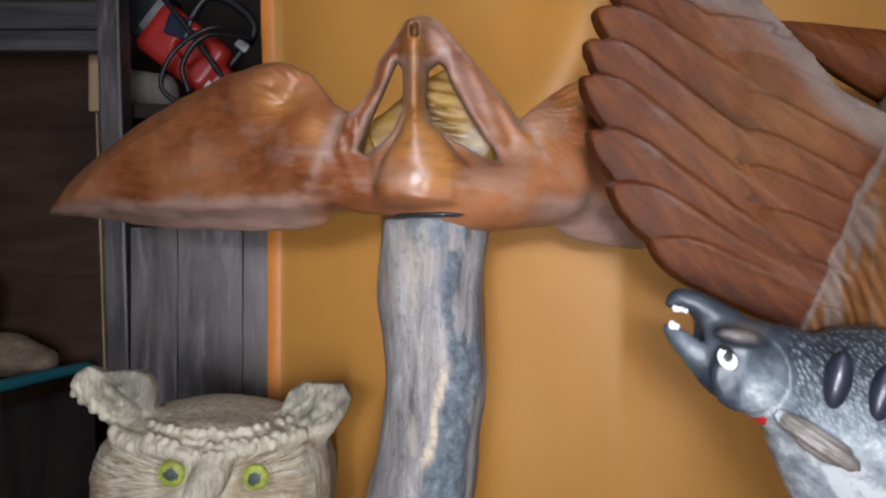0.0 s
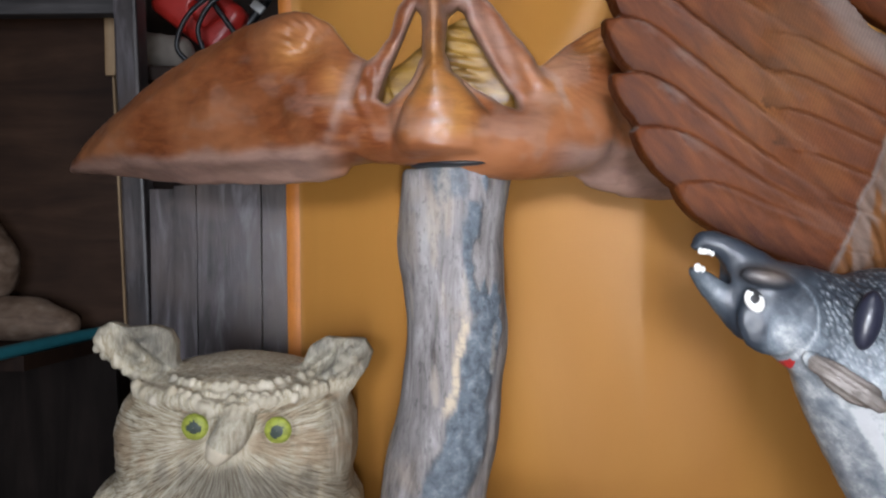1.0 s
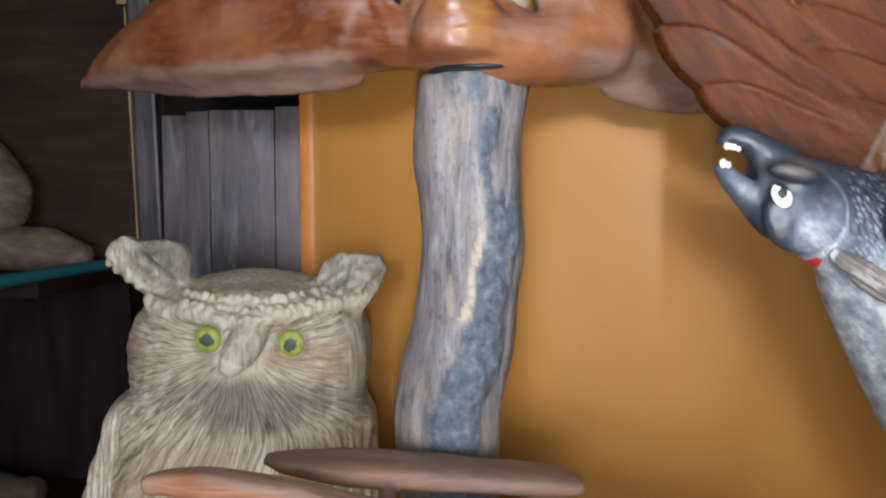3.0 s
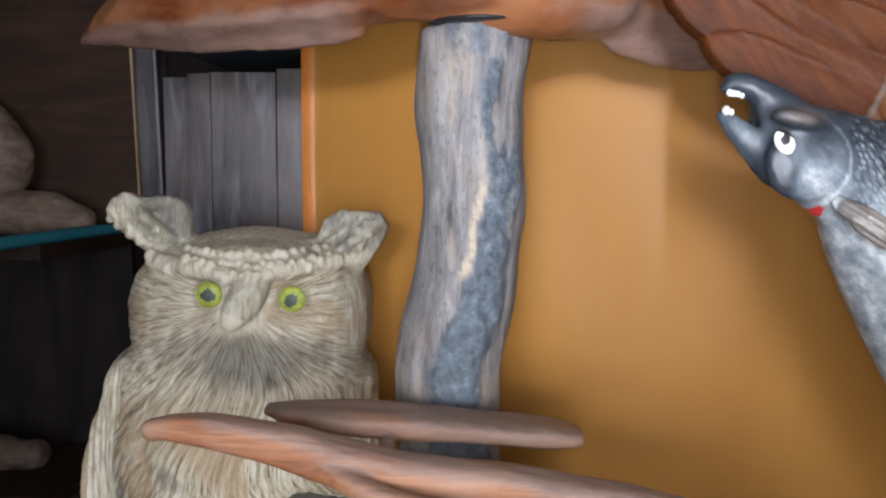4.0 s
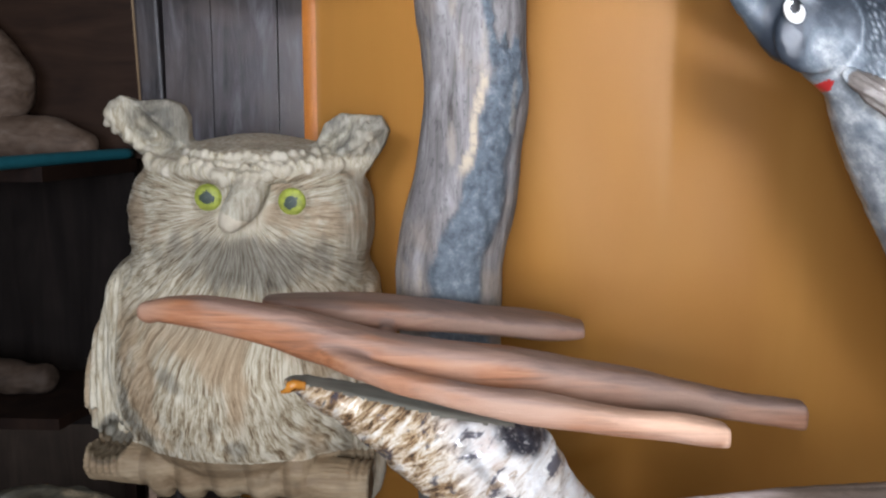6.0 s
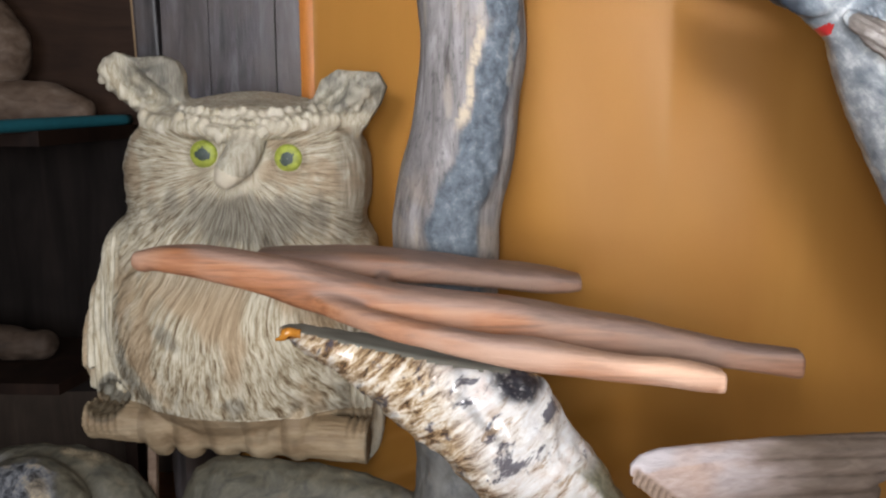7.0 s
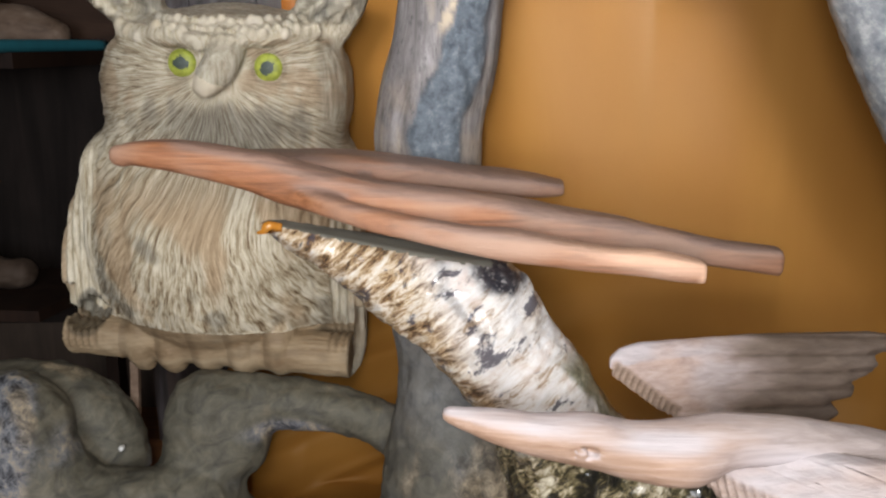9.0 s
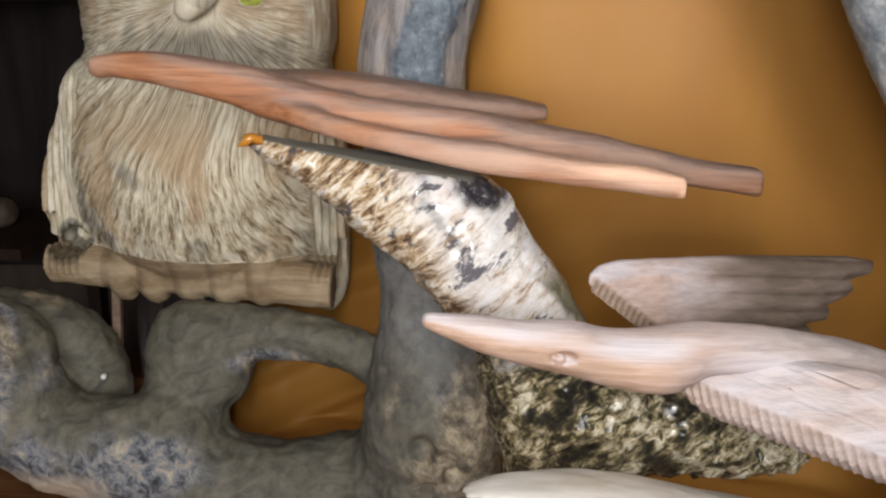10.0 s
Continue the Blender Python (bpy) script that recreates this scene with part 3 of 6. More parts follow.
def pipe(points, sides=10, samples=24, bm=None):
    """A round bar along rows of x, y, z, radius, with closed ends."""
    q = spline(points, samples) if len(points) > 2 else np.array(points, float)
    made, rings = bmesh.new(), []
    for i, row in enumerate(q):
        way = Vector(q[min(i + 1, len(q) - 1)][:3] - q[max(i - 1, 0)][:3]).normalized()
        side = way.orthogonal() if i == 0 else (side - way * side.dot(way)).normalized()
        side.normalize()
        up = way.cross(side)
        rings.append([made.verts.new(Vector(row[:3]) + (side * math.cos(a) + up * math.sin(a)) * row[3]) for a in (2 * math.pi * s / sides for s in range(sides))])
    for a, b in zip(rings, rings[1:]):
        for s in range(sides):
            made.faces.new((a[s], a[(s + 1) % sides], b[(s + 1) % sides], b[s]))
    made.faces.new(rings[0][::-1])
    made.faces.new(rings[-1])
    return join(made, bm)

# ---- the room ----
for name, size, at, material in (
        ("floor", (5.4, 5.4, 0.1), (0.2, 0.1, -0.05), TABLE), ("ceiling", (5.4, 5.4, 0.1), (0.2, 0.1, 2.75), WALL),
        ("wall_back", (5.4, 0.1, 2.7), (0.2, 2.75, 1.35), WALL), ("wall_left", (0.1, 5.2, 2.7), (-2.45, 0.1, 1.35), WALL),
        ("wall_right", (0.1, 5.2, 2.7), (2.85, 0.1, 1.35), PLASTER)):
    tagged(part(name, box(size, at, 0), material), "plain board surface of the dim room", kind="structure")
# unseen wall; its window opening is assumed and set around the added lamps
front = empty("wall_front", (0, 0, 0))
tagged(front, "unseen plain wall with an opening for the added lamps", kind="structure")
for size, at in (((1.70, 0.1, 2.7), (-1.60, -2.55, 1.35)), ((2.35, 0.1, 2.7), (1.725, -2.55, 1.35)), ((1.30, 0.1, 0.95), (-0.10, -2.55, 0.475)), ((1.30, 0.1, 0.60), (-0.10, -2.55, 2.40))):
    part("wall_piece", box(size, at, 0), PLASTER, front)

# ---- table under the carvings ----
table = empty("display_table", (0.1, 0.9, 0))
tagged(table, "orange-brown wooden display table under the driftwood", "table")
part("tabletop", box((2.2, 1.3, 0.04), (0, 0, 0.43), 0.006), TABLE, table)
for x in (-1.0, 1.0):
    for y in (-0.55, 0.55):
        part("leg", box((0.06, 0.06, 0.41), (x, y, 0.205), 0.004), TABLE, table)

# ---- orange cloth hung behind the carvings ----


def cloth():
    """A hung sheet with a hem, a hard crease, hanging waves and slack folds low down."""
    nx, nz = 150, 215
    x, z = np.meshgrid(np.linspace(-0.290, 1.15, nx), np.linspace(0.20, 2.35, nz), indexing="ij")
    slope = -0.36 + 0.15 * step(0.0, 0.20, x) + 0.11 * step(0.262, 0.275, x)
    y = 1.475 + np.cumsum(slope, 0) * (x[1, 0] - x[0, 0])
    crease = 0.266 + 0.003 * np.sin(z * 9)
    y = y + np.where(x >= crease, 0.007 * (1 - np.exp(-(x - crease) / 0.04)), 0) * step(1.0, 1.3, z)
    y = y + 0.0012 * np.sin(x * 14 + 0.8 * np.sin(z * 3.1)) + 0.0005 * np.sin(x * 37 + z * 2)
    x = x - 0.012 * step(1.5, 1.9, z) * step(0.2, -0.29, x) - 0.15 * step(0.80, 0.56, z) * np.clip((0.25 - x) / 0.54, 0, 1)
    ridge = (x - 0.150) - (z - 1.68) * 0.50
    y = y - 0.030 * np.exp(-(ridge / 0.075) ** 2) * step(1.50, 1.68, z)
    slack = (z - 0.62) - (x + 0.2) * 0.48
    y = y + (0.024 * np.abs(np.sin(slack * 33 + 0.9)) + 0.006 * np.abs(np.sin(slack * 71))) * step(1.0, 0.80, z) * step(0.30, -0.05, x)
    gather = (x - 0.13) + (z - 1.15) * 0.45
    y = y + 0.0014 * np.sin(np.clip(gather, -0.25, 0.25) * 24) * step(0.75, 1.0, z) * step(1.42, 1.2, z)
    y = y - 0.42 * np.maximum(0.68 - z, 0) ** 1.2 * (1 + 0.2 * np.sin(x * 15))
    y = y - 0.8 * np.maximum(0.47 - z, 0)
    z = np.where(z < 0.47, 0.456 + 0.014 * np.exp((z - 0.47) / 0.02) + 0.004 * (1 + np.sin(y * 60 + x * 25)), z)
    hem = x < -0.278
    y = np.where(hem, y - 0.006, y)
    bm = bmesh.new()
    v = [[bm.verts.new((x[i, j], y[i, j], z[i, j])) for j in range(nz)] for i in range(nx)]
    for i in range(nx - 1):
        for j in range(nz - 1):
            bm.faces.new((v[i][j], v[i + 1][j], v[i + 1][j + 1], v[i][j + 1]))
    ob = part("hanging_cloth", bm, SHEET, smooth=True)
    thick = ob.modifiers.new("thickness", "SOLIDIFY")
    thick.thickness = 0.0025
    strip = bmesh.new()
    rows = [[strip.verts.new((x[0, j] - 0.003 + 0.0225 * k, y[0, j] - 0.0035 - 0.004 * k - 0.002 * math.sin(math.pi * k), z[0, j])) for k in (0.0, 0.15, 0.5, 0.85, 1.0)] for j in range(60, nz)]
    for a, b in zip(rows, rows[1:]):
        for k in range(4):
            strip.faces.new((a[k], a[k + 1], b[k + 1], b[k]))
    part("hem", strip, HEM, ob, "brighter orange folded hem", smooth=True)
    return tagged(ob, "orange coated cloth hung behind the wooden carvings", "cloth")


cloth()
rail = part("cloth_rail", box((1.5, 0.03, 0.03), (0.43, 1.42, 2.36), 0.004, (0, 0, -6)), GREY_BEAM)
tagged(rail, "grey wooden rail that carries the orange cloth", "rail")

# ---- partition of weathered boards, with a post ----
partition = empty("plank_partition", (-0.40, 1.70, 0.0))
tagged(partition, "weathered grey upright boards of uneven width", "partition")
for x, w, top, dy in ((-0.582, 0.046, 1.492, 0.008), (-0.536, 0.042, 1.500, 0.003), (-0.450, 0.122, 1.502, 0.0), (-0.330, 0.112, 1.508, 0.003), (-0.215, 0.11, 1.500, 0.0), (-0.10, 0.11, 1.505, 0.004)):
    bm = box((w + 0.0016, 0.020, top), (0, 0, 0), 0.0008)
    bmesh.ops.subdivide_edges(bm, edges=[e for e in bm.edges if abs(e.verts[0].co.z - e.verts[1].co.z) > 0.5], cuts=24, use_grid_fill=True)
    for v in bm.verts:
        v.co.x += 0.0022 * noise.noise((x * 40, v.co.z * 5, 1.0 if v.co.x > 0 else 7.0))
        v.co.z += 0.005 * noise.noise((v.co.x * 60 + x * 90, 0, 0)) if v.co.z > 0.4 * top else 0
    bm.transform(Matrix.Translation((x + 0.40, dy, top / 2)))
    part("plank", bm, GREY_BOARD, partition)
post = part("upright_post", box((0.046, 0.06, 2.3), (-0.640, 1.755, 1.15), 0.006, (0, -1.6, 0)), GREY_BOARD)
tagged(post, "weathered grey square post beside the boards", "post")

# ---- store shelves behind ----
unit = empty("shelf_unit", (-0.85, 2.0, 0.0))
tagged(unit, "dark brown open shelf unit with teal-edged shelf", "shelf")
part("back_panel", box((0.78, 0.018, 0.80), (-0.353, 0.075, 1.552), 0.002, (0, -1.8, 0)), PLYWOOD, unit, "dark brown plywood panel")
part("panel_edge", box((0.005, 0.018, 0.80), (0.0400, 0.072, 1.552), 0.001, (0, -1.8, 0)), PALE_BATTEN, unit, "pale bare edge of the panel")
# darker than the panel above, shade painted by material
part("lower_back_panel", box((0.80, 0.018, 0.64), (-0.370, 0.085, 0.815), 0.002, (0, -1.8, 0)), SHADED_PANEL, unit, "lower panel with the shade below the shelf in its colour")


def board(front, z, thick, name, material, label=""):
    bm = bmesh.new()
    corners = [(-0.865, 1.71), (-0.811, 2.05), (-1.65, 2.05), (-1.65, 1.71)]
    low = [bm.verts.new((x + 0.85, y - 2.0, z - thick)) for x, y in corners]
    high = [bm.verts.new((x + 0.85, y - 2.0, z)) for x, y in corners]
    bm.faces.new(low[::-1])
    bm.faces.new(high)
    for i in range(4):
        bm.faces.new((low[i], low[(i + 1) % 4], high[(i + 1) % 4], high[i]))
    bmesh.ops.recalc_face_normals(bm, faces=bm.faces)
    return part(name, bm, material, unit, label)


board(0, 1.166, 0.030, "shelf", DARK_PANEL)
board(0, 0.650, 0.024, "shelf", DARK_PANEL, "dusty dark lower shelf")
part("shelf_edge", pipe([(-0.075, -0.62, 1.178, 0.0130), (-0.012, -0.16, 1.178, 0.0130), (0.030, 0.04, 1.178, 0.012)], 12, 16), TEAL, unit, "teal painted shelf edging", smooth=True)
part("side_panel", box((0.02, 0.36, 1.42), (-0.79, -0.12, 1.15), 0.002), DARK_PANEL, unit)
for x in (-0.78, 0.0):
    part("foot", box((0.03, 0.05, 0.50), (x, 0.03, 0.25), 0.002), DARK_PANEL, unit)
batten = part("pale_batten", box((0.024, 0.014, 0.150), (-0.812, 2.04, 1.845), 0.003), PALE_BATTEN, unit, "fresh pale wooden batten")
batten.location = (0.85, -2.0, 0.0)
for z, y, h in ((1.905, 1.93, 0.045), (1.965, 1.95, 0.062), (2.04, 1.96, 0.05)):
    beam = part("cross_beam", box((1.0, 0.05, h), (-1.215, y, z), 0.006), GREY_BEAM)
    tagged(beam, "weathered grey horizontal beam above the dark panel", "beam", "beams above the panel")
ledge = part("tool_ledge", box((0.98, 0.55, 0.03), (-0.19, 2.08, 1.735), 0.003), DARK_PANEL)
tagged(ledge, "dark wooden ledge that carries a power tool", "ledge")
rear_shelf = part("back_shelf", box((0.60, 0.62, 0.022), (-0.35, 2.085, 1.578), 0.002), PALE_BLUE)
tagged(rear_shelf, "pale blue painted shelf behind the weathered boards", "shelf")
# added dark board, stands in for the unlit void behind the planks
rear = part("void_back_board", box((1.3, 0.02, 2.3), (-0.20, 2.40, 1.15), 0.002), DARK_PANEL)
tagged(rear, "dark board added to close the shaded void behind", "board")


# ---- carved lumps on the shelves ----
def lump(name, base, tubes, label, material=LOAF):
    pts = np.vstack([np.array(t) for t in tubes])
    r = pts[:, 3].max() + 0.02
    s = Solid(pts[:, :3].min(0) - r, pts[:, :3].max(0) + r, 0.006)
    for t in tubes:
        s.tube(t, 0.012)
    v, n, f = s.mesh()
    v = v + n * (0.004 * grainy(v, 25.0, 5))[:, None]
    v[:, 2] = np.maximum(v[:, 2], base[2])
    ob = skin(name, [(v, f, 0)], [material], base)
    return tagged(ob, label, "carving")


lump("carved_slab", (-1.0, 1.95, 1.167), [[(-1.30, 1.95, 1.21, 0.055), (-1.10, 1.95, 1.215, 0.052), (-0.97, 1.95, 1.212, 0.050), (-0.895, 1.95, 1.200, 0.036)]], "dusty tan rounded wooden slab on the shelf")
lump("carved_figure", (-1.10, 1.97, 1.255), [[(-1.13, 1.97, 1.275, 0.04), (-1.075, 1.97, 1.315, 0.068), (-1.09, 1.97, 1.38, 0.060), (-1.14, 1.97, 1.46, 0.04)]], "dusty tan carved wooden lump on the slab")
lump("carved_roll", (-1.05, 1.85, 0.651), [[(-1.25, 1.87, 0.70, 0.05), (-1.08, 1.87, 0.69, 0.04), (-0.98, 1.87, 0.685, 0.035)]], "carved wooden piece on the lower shelf, shade in its colour", SHADED_CARVING)


# ---- power tool, sack and cord on the ledge ----
def power_tool():
    tool = empty("electric_chainsaw", (-0.55, 1.97, 1.751))
    tagged(tool, "red and black electric chainsaw on a dark ledge", "power tool")
    turn = pose(0, 0, 0.125, 0, 38, 0)

    def tilt(bm):
        bm.transform(turn)
        return bm

    s = Solid((-0.20, -0.09, -0.12), (0.24, 0.09, 0.12), 0.006)
    s.block((-0.03, 0, 0.0), (0.095, 0.055, 0.062), 0.022).block((0.09, 0, -0.012), (0.085, 0.042, 0.036), 0.016, 0.015)
    s.block((-0.01, -0.05, 0.01), (0.03, 0.012, 0.03), 0.008, 0.004, True, (0, 20, 0))
    v, n, f = s.mesh()
    v = (np.array(turn.to_3x3()) @ v.T).T + np.array((0, 0, 0.125))
    body = skin("body", [(v, f, 0)], [RED], (0, 0, 0))
    body.parent = tool
    part("motor_housing", tilt(box((0.095, 0.105, 0.125), (-0.155, 0, 0.015), 0.025)), BLACK, tool, "black motor housing")
    part("side_window", tilt(box((0.055, 0.014, 0.048), (-0.06, -0.055, 0.03), 0.008, (0, -20, 0))), GLASS_BLUE, tool)
    part("handle", tilt(pipe([(-0.07, 0, 0.05, 0.011), (-0.07, 0, 0.125, 0.011), (-0.01, 0, 0.148, 0.011), (0.055, 0, 0.135, 0.011), (0.065, 0, 0.07, 0.010), (0.06, 0, 0.01, 0.010)], 10, 36)), BLACK, tool, "black loop handle", smooth=True)
    part("handle_cap", tilt(box((0.03, 0.012, 0.02), (0.062, -0.012, 0.085), 0.003)), TOOTH, tool, "white handle mark")
    part("nameplate", tilt(box((0.045, 0.004, 0.018), (0.055, -0.046, -0.028), 0.001, (0, 15, 0))), TOOTH, tool, "white plate")
    for i in range(3):
        part("cooling_rib", tilt(box((0.012, 0.075, 0.06), (0.185 + 0.024 * i, 0, 0.0), 0.004)), STEEL, tool, "dull steel rib")
    part("cord", pipe([(-0.09, -0.05, 0.30, 0.006), (-0.05, -0.10, 0.24, 0.006), (0.02, -0.105, 0.15, 0.006), (0.09, -0.10, 0.05, 0.006)], 8, 24), BLACK, tool, "black cord", smooth=True)
    part("cord", pipe([(0.13, -0.06, 0.165, 0.0055), (0.06, -0.11, 0.17, 0.0055), (-0.02, -0.11, 0.12, 0.0055), (-0.05, -0.11, 0.05, 0.0055), (-0.02, -0.10, 0.010, 0.0055)], 8, 30), BLACK, tool, "black cord", smooth=True)
    part("cord", pipe([(0.14, -0.07, 0.155, 0.0055), (0.05, -0.12, 0.15, 0.0055), (0.0, -0.12, 0.09, 0.0055), (0.01, -0.11, 0.03, 0.0055)], 8, 30), BLACK, tool, "black cord", smooth=True)
    return tool


power_tool()
lump("folded_sack", (-0.68, 1.93, 1.751), [[(-0.72, 1.97, 1.805, 0.046), (-0.67, 1.93, 1.800, 0.045), (-0.61, 1.90, 1.790, 0.038)]], "dusty beige canvas roll on the dark ledge", SACK)


# ---- driftwood stand: trunk, curl and side branch grown together ----
def driftwood_stand():
    s = Solid((-0.74, 0.86, 0.44), (0.16, 1.26, 1.50), 0.0038)
    s.tube([(-0.007, 1.045, 1.56, 0.069), (-0.007, 1.045, 1.486, 0.0645), (-0.016, 1.045, 1.415, 0.0635), (-0.0135, 1.045, 1.356, 0.0605), (-0.010, 1.045, 1.30, 0.060), (-0.0145, 1.045, 1.235, 0.0605), (-0.0235, 1.043, 1.168, 0.0615), (-0.0370, 1.04, 1.114, 0.0615), (-0.039, 1.04, 1.06, 0.0605),
            (-0.034, 1.035, 0.96, 0.057), (-0.028, 1.03, 0.87, 0.053), (-0.018, 1.027, 0.80, 0.057), (-0.007, 1.02, 0.72, 0.075), (-0.005, 1.02, 0.66, 0.088), (-0.004, 1.02, 0.60, 0.088), (0.0, 1.03, 0.50, 0.080)], 0, 70)
    s.egg((0.0, 0.985, 0.655), (0.075, 0.06, 0.085), 0.03)
    s.tube([(-0.335, 1.10, 0.715, 0.046), (-0.27, 1.105, 0.727, 0.037), (-0.19, 1.105, 0.722, 0.033), (-0.11, 1.095, 0.705, 0.031), (-0.03, 1.07, 0.67, 0.036)], 0.025)
    s.tube([(-0.330, 1.10, 0.712, 0.050), (-0.340, 1.085, 0.65, 0.055), (-0.35, 1.07, 0.57, 0.068), (-0.35, 1.07, 0.50, 0.07)], 0.03)
    # scooped curl: a back arc and a heavy rim that winds round in front of it
    s.tube([(-0.62, 1.11, 0.725, 0.050), (-0.553, 1.12, 0.716, 0.051), (-0.512, 1.12, 0.700, 0.050), (-0.487, 1.12, 0.676, 0.049), (-0.475, 1.115, 0.635, 0.050)], 0.010)
    s.tube([(-0.67, 1.10, 0.69, 0.050), (-0.61, 1.07, 0.712, 0.056), (-0.560, 1.04, 0.722, 0.062), (-0.546, 1.02, 0.684, 0.066), (-0.520, 1.02, 0.640, 0.066), (-0.475, 1.02, 0.604, 0.066), (-0.40, 1.03, 0.592, 0.069), (-0.35, 1.05, 0.605, 0.060)], 0.006)
    s.egg((-0.290, 1.09, 0.672), (0.036, 0.040, 0.040), 0.03)
    s.tube([(-0.43, 1.06, 0.53, 0.060), (-0.36, 1.05, 0.545, 0.076), (-0.22, 1.05, 0.525, 0.064), (-0.10, 1.05, 0.535, 0.068), (0.0, 1.02, 0.56, 0.075)], 0.03)
    for kx, kz, kr in ((-0.015, 0.655, 0.016), (0.03, 0.70, 0.012), (0.02, 0.62, 0.011)):
        s.egg((kx, 0.925, kz), (kr, 0.018, kr * 1.3), 0.010, True)
    s.block((-0.02, 1.04, 1.586), (0.2, 0.2, 0.1), 0, 0.004, True)
    p = s.p
    s.f += 0.0012 * np.sin(p[..., 2] * 19 + 3 * np.sin(p[..., 2] * 7)) * step(0.9, 1.1, p[..., 2])
    v, n, f = s.mesh()
    up = step(0.85, 1.0, v[:, 2])
    flute = grainy(v, (60, 60, 7), 3)
    lumps = grainy(v, 18, 8)
    v = v + n * (0.0014 * flute * up + 0.0045 * lumps * (0.35 + 0.65 * (1 - up)) + 0.0016 * grainy(v, 75, 19) * (1 - up))[:, None]
    # bark left on one side of the trunk
    x, z = v[:, 0], v[:, 2]
    axis = np.interp(z, (0.78, 1.06, 1.114, 1.168, 1.235, 1.30, 1.37, 1.415, 1.49), (-0.016, -0.039, -0.037, -0.0235, -0.0145, -0.010, -0.0135, -0.016, -0.007))
    side = (x - axis) + 0.012 * grainy(v, (30, 30, 12), 11)
    strip = np.interp(z, (1.0, 1.10, 1.18, 1.24, 1.29, 1.32, 1.38, 1.45, 1.49), (-0.030, -0.016, 0.000, 0.008, 0.014, 0.022, 0.018, 0.014, 0.0))
    bark = step(-0.002, 0.003, side - strip) * step(0.052, 0.042, side + 0.008 * step(1.3, 1.4, z)) * (v[:, 1] < 1.06)
    flaky = step(-0.15, 0.1, grainy(v, (70, 70, 28), 14) + np.interp(z, (1.2, 1.32, 1.36, 1.44), (1.2, 0.9, 0.25, -0.15)))
    bark = bark * flaky * step(0.93, 1.02, z)
    crown = step(0.026, 0.018, np.abs(x + 0.018 + 0.006 * grainy(v, 30, 3))) * step(1.44, 1.455, z + 0.015 * grainy(v, (40, 40, 10), 9))
    bark = np.maximum(bark, 0.75 * crown)
    edge = 0.0048 - np.abs(side - strip + 0.005)
    bare = step(0.0, 0.002, edge) * step(1.195, 1.215, z + 0.01 * grainy(v, 40, 2)) * step(1.322, 1.312, z) * (v[:, 1] < 1.03)
    bare = np.maximum(bare, 0.30 * step(0.45, 0.75, grainy(v, (55, 55, 12), 21)))
    bare = bare * step(1.0, 1.1, z)
    v = v + n * (0.0028 * bark * (0.6 + grainy(v, 70, 6)))[:, None]
    dust = np.where(x > -0.10, 0.42 * step(1.02, 0.90, z) + 0.45 * step(0.80, 0.70, z), 1.0)
    blotch = grainy(v, 14, 51)
    corner = np.exp(-(((x + 0.50) / 0.11) ** 2 + ((z - 0.575) / 0.055) ** 2)) + 0.9 * np.exp(-(((x + 0.37) / 0.06) ** 2 + ((z - 0.605) / 0.045) ** 2))
    corner = corner + 0.9 * np.exp(-(((x + 0.22) / 0.07) ** 2 + ((z - 0.70) / 0.018) ** 2)) + 0.5 * np.exp(-((z - 0.47) / 0.05) ** 2)
    corner = np.maximum(corner, 0.75 * step(-0.50, -0.54, x) * (v[:, 1] < 1.04))
    mottle = step(0.15, 0.65, corner + 0.45 * blotch)
    tan = 0.9 * step(0.2, 0.8, np.exp(-(((x - 0.045) / 0.075) ** 2 + ((z - 0.645) / 0.095) ** 2)) + 0.4 * grainy(v, (40, 40, 16), 15)) * step(0.84, 0.78, z)
    tan = np.maximum(tan, 0.7 * step(0.35, 0.7, grainy(v, (24, 24, 16), 61)) * step(-0.46, -0.54, x))
    bare = np.maximum(bare, 0.8 * step(0.05, -0.25, n[:, 2] - 0.25 * grainy(v, 24, 5)) * step(0.60, 0.57, z) * step(-0.38, -0.46, x) * (v[:, 1] < 1.06))
    ob = skin("driftwood_stand", [(v, f, 0)], [DRIFT], (-0.1, 1.05, 0.452), (("bark", np.clip(bark, 0, 1)), ("bare", bare), ("dust", dust), ("mottle", mottle), ("tan", tan), ("blue", 0.75 * step(1.10, 0.98, z + 0.04 * blotch) * (1 - bark) * np.clip(0.8 + 0.5 * blotch, 0, 1))))
    tagged(ob, "grey driftwood trunk with knot, curl and bark remnants", "driftwood")
    part("nail", box((0.007, 0.010, 0.007), (-0.443 + 0.1, 1.073 - 1.05, 0.670 - 0.452), 0.003), TOOTH, ob, "pale nail head", smooth=True)
    return ob


driftwood_stand()


peg = part("support_peg", box((0.012, 0.012, 0.10), (-0.455, 1.165, 0.725), 0.002, (0, 3, 0)), LOAF)
tagged(peg, "thin pale wooden peg propping the owl's log", "peg")


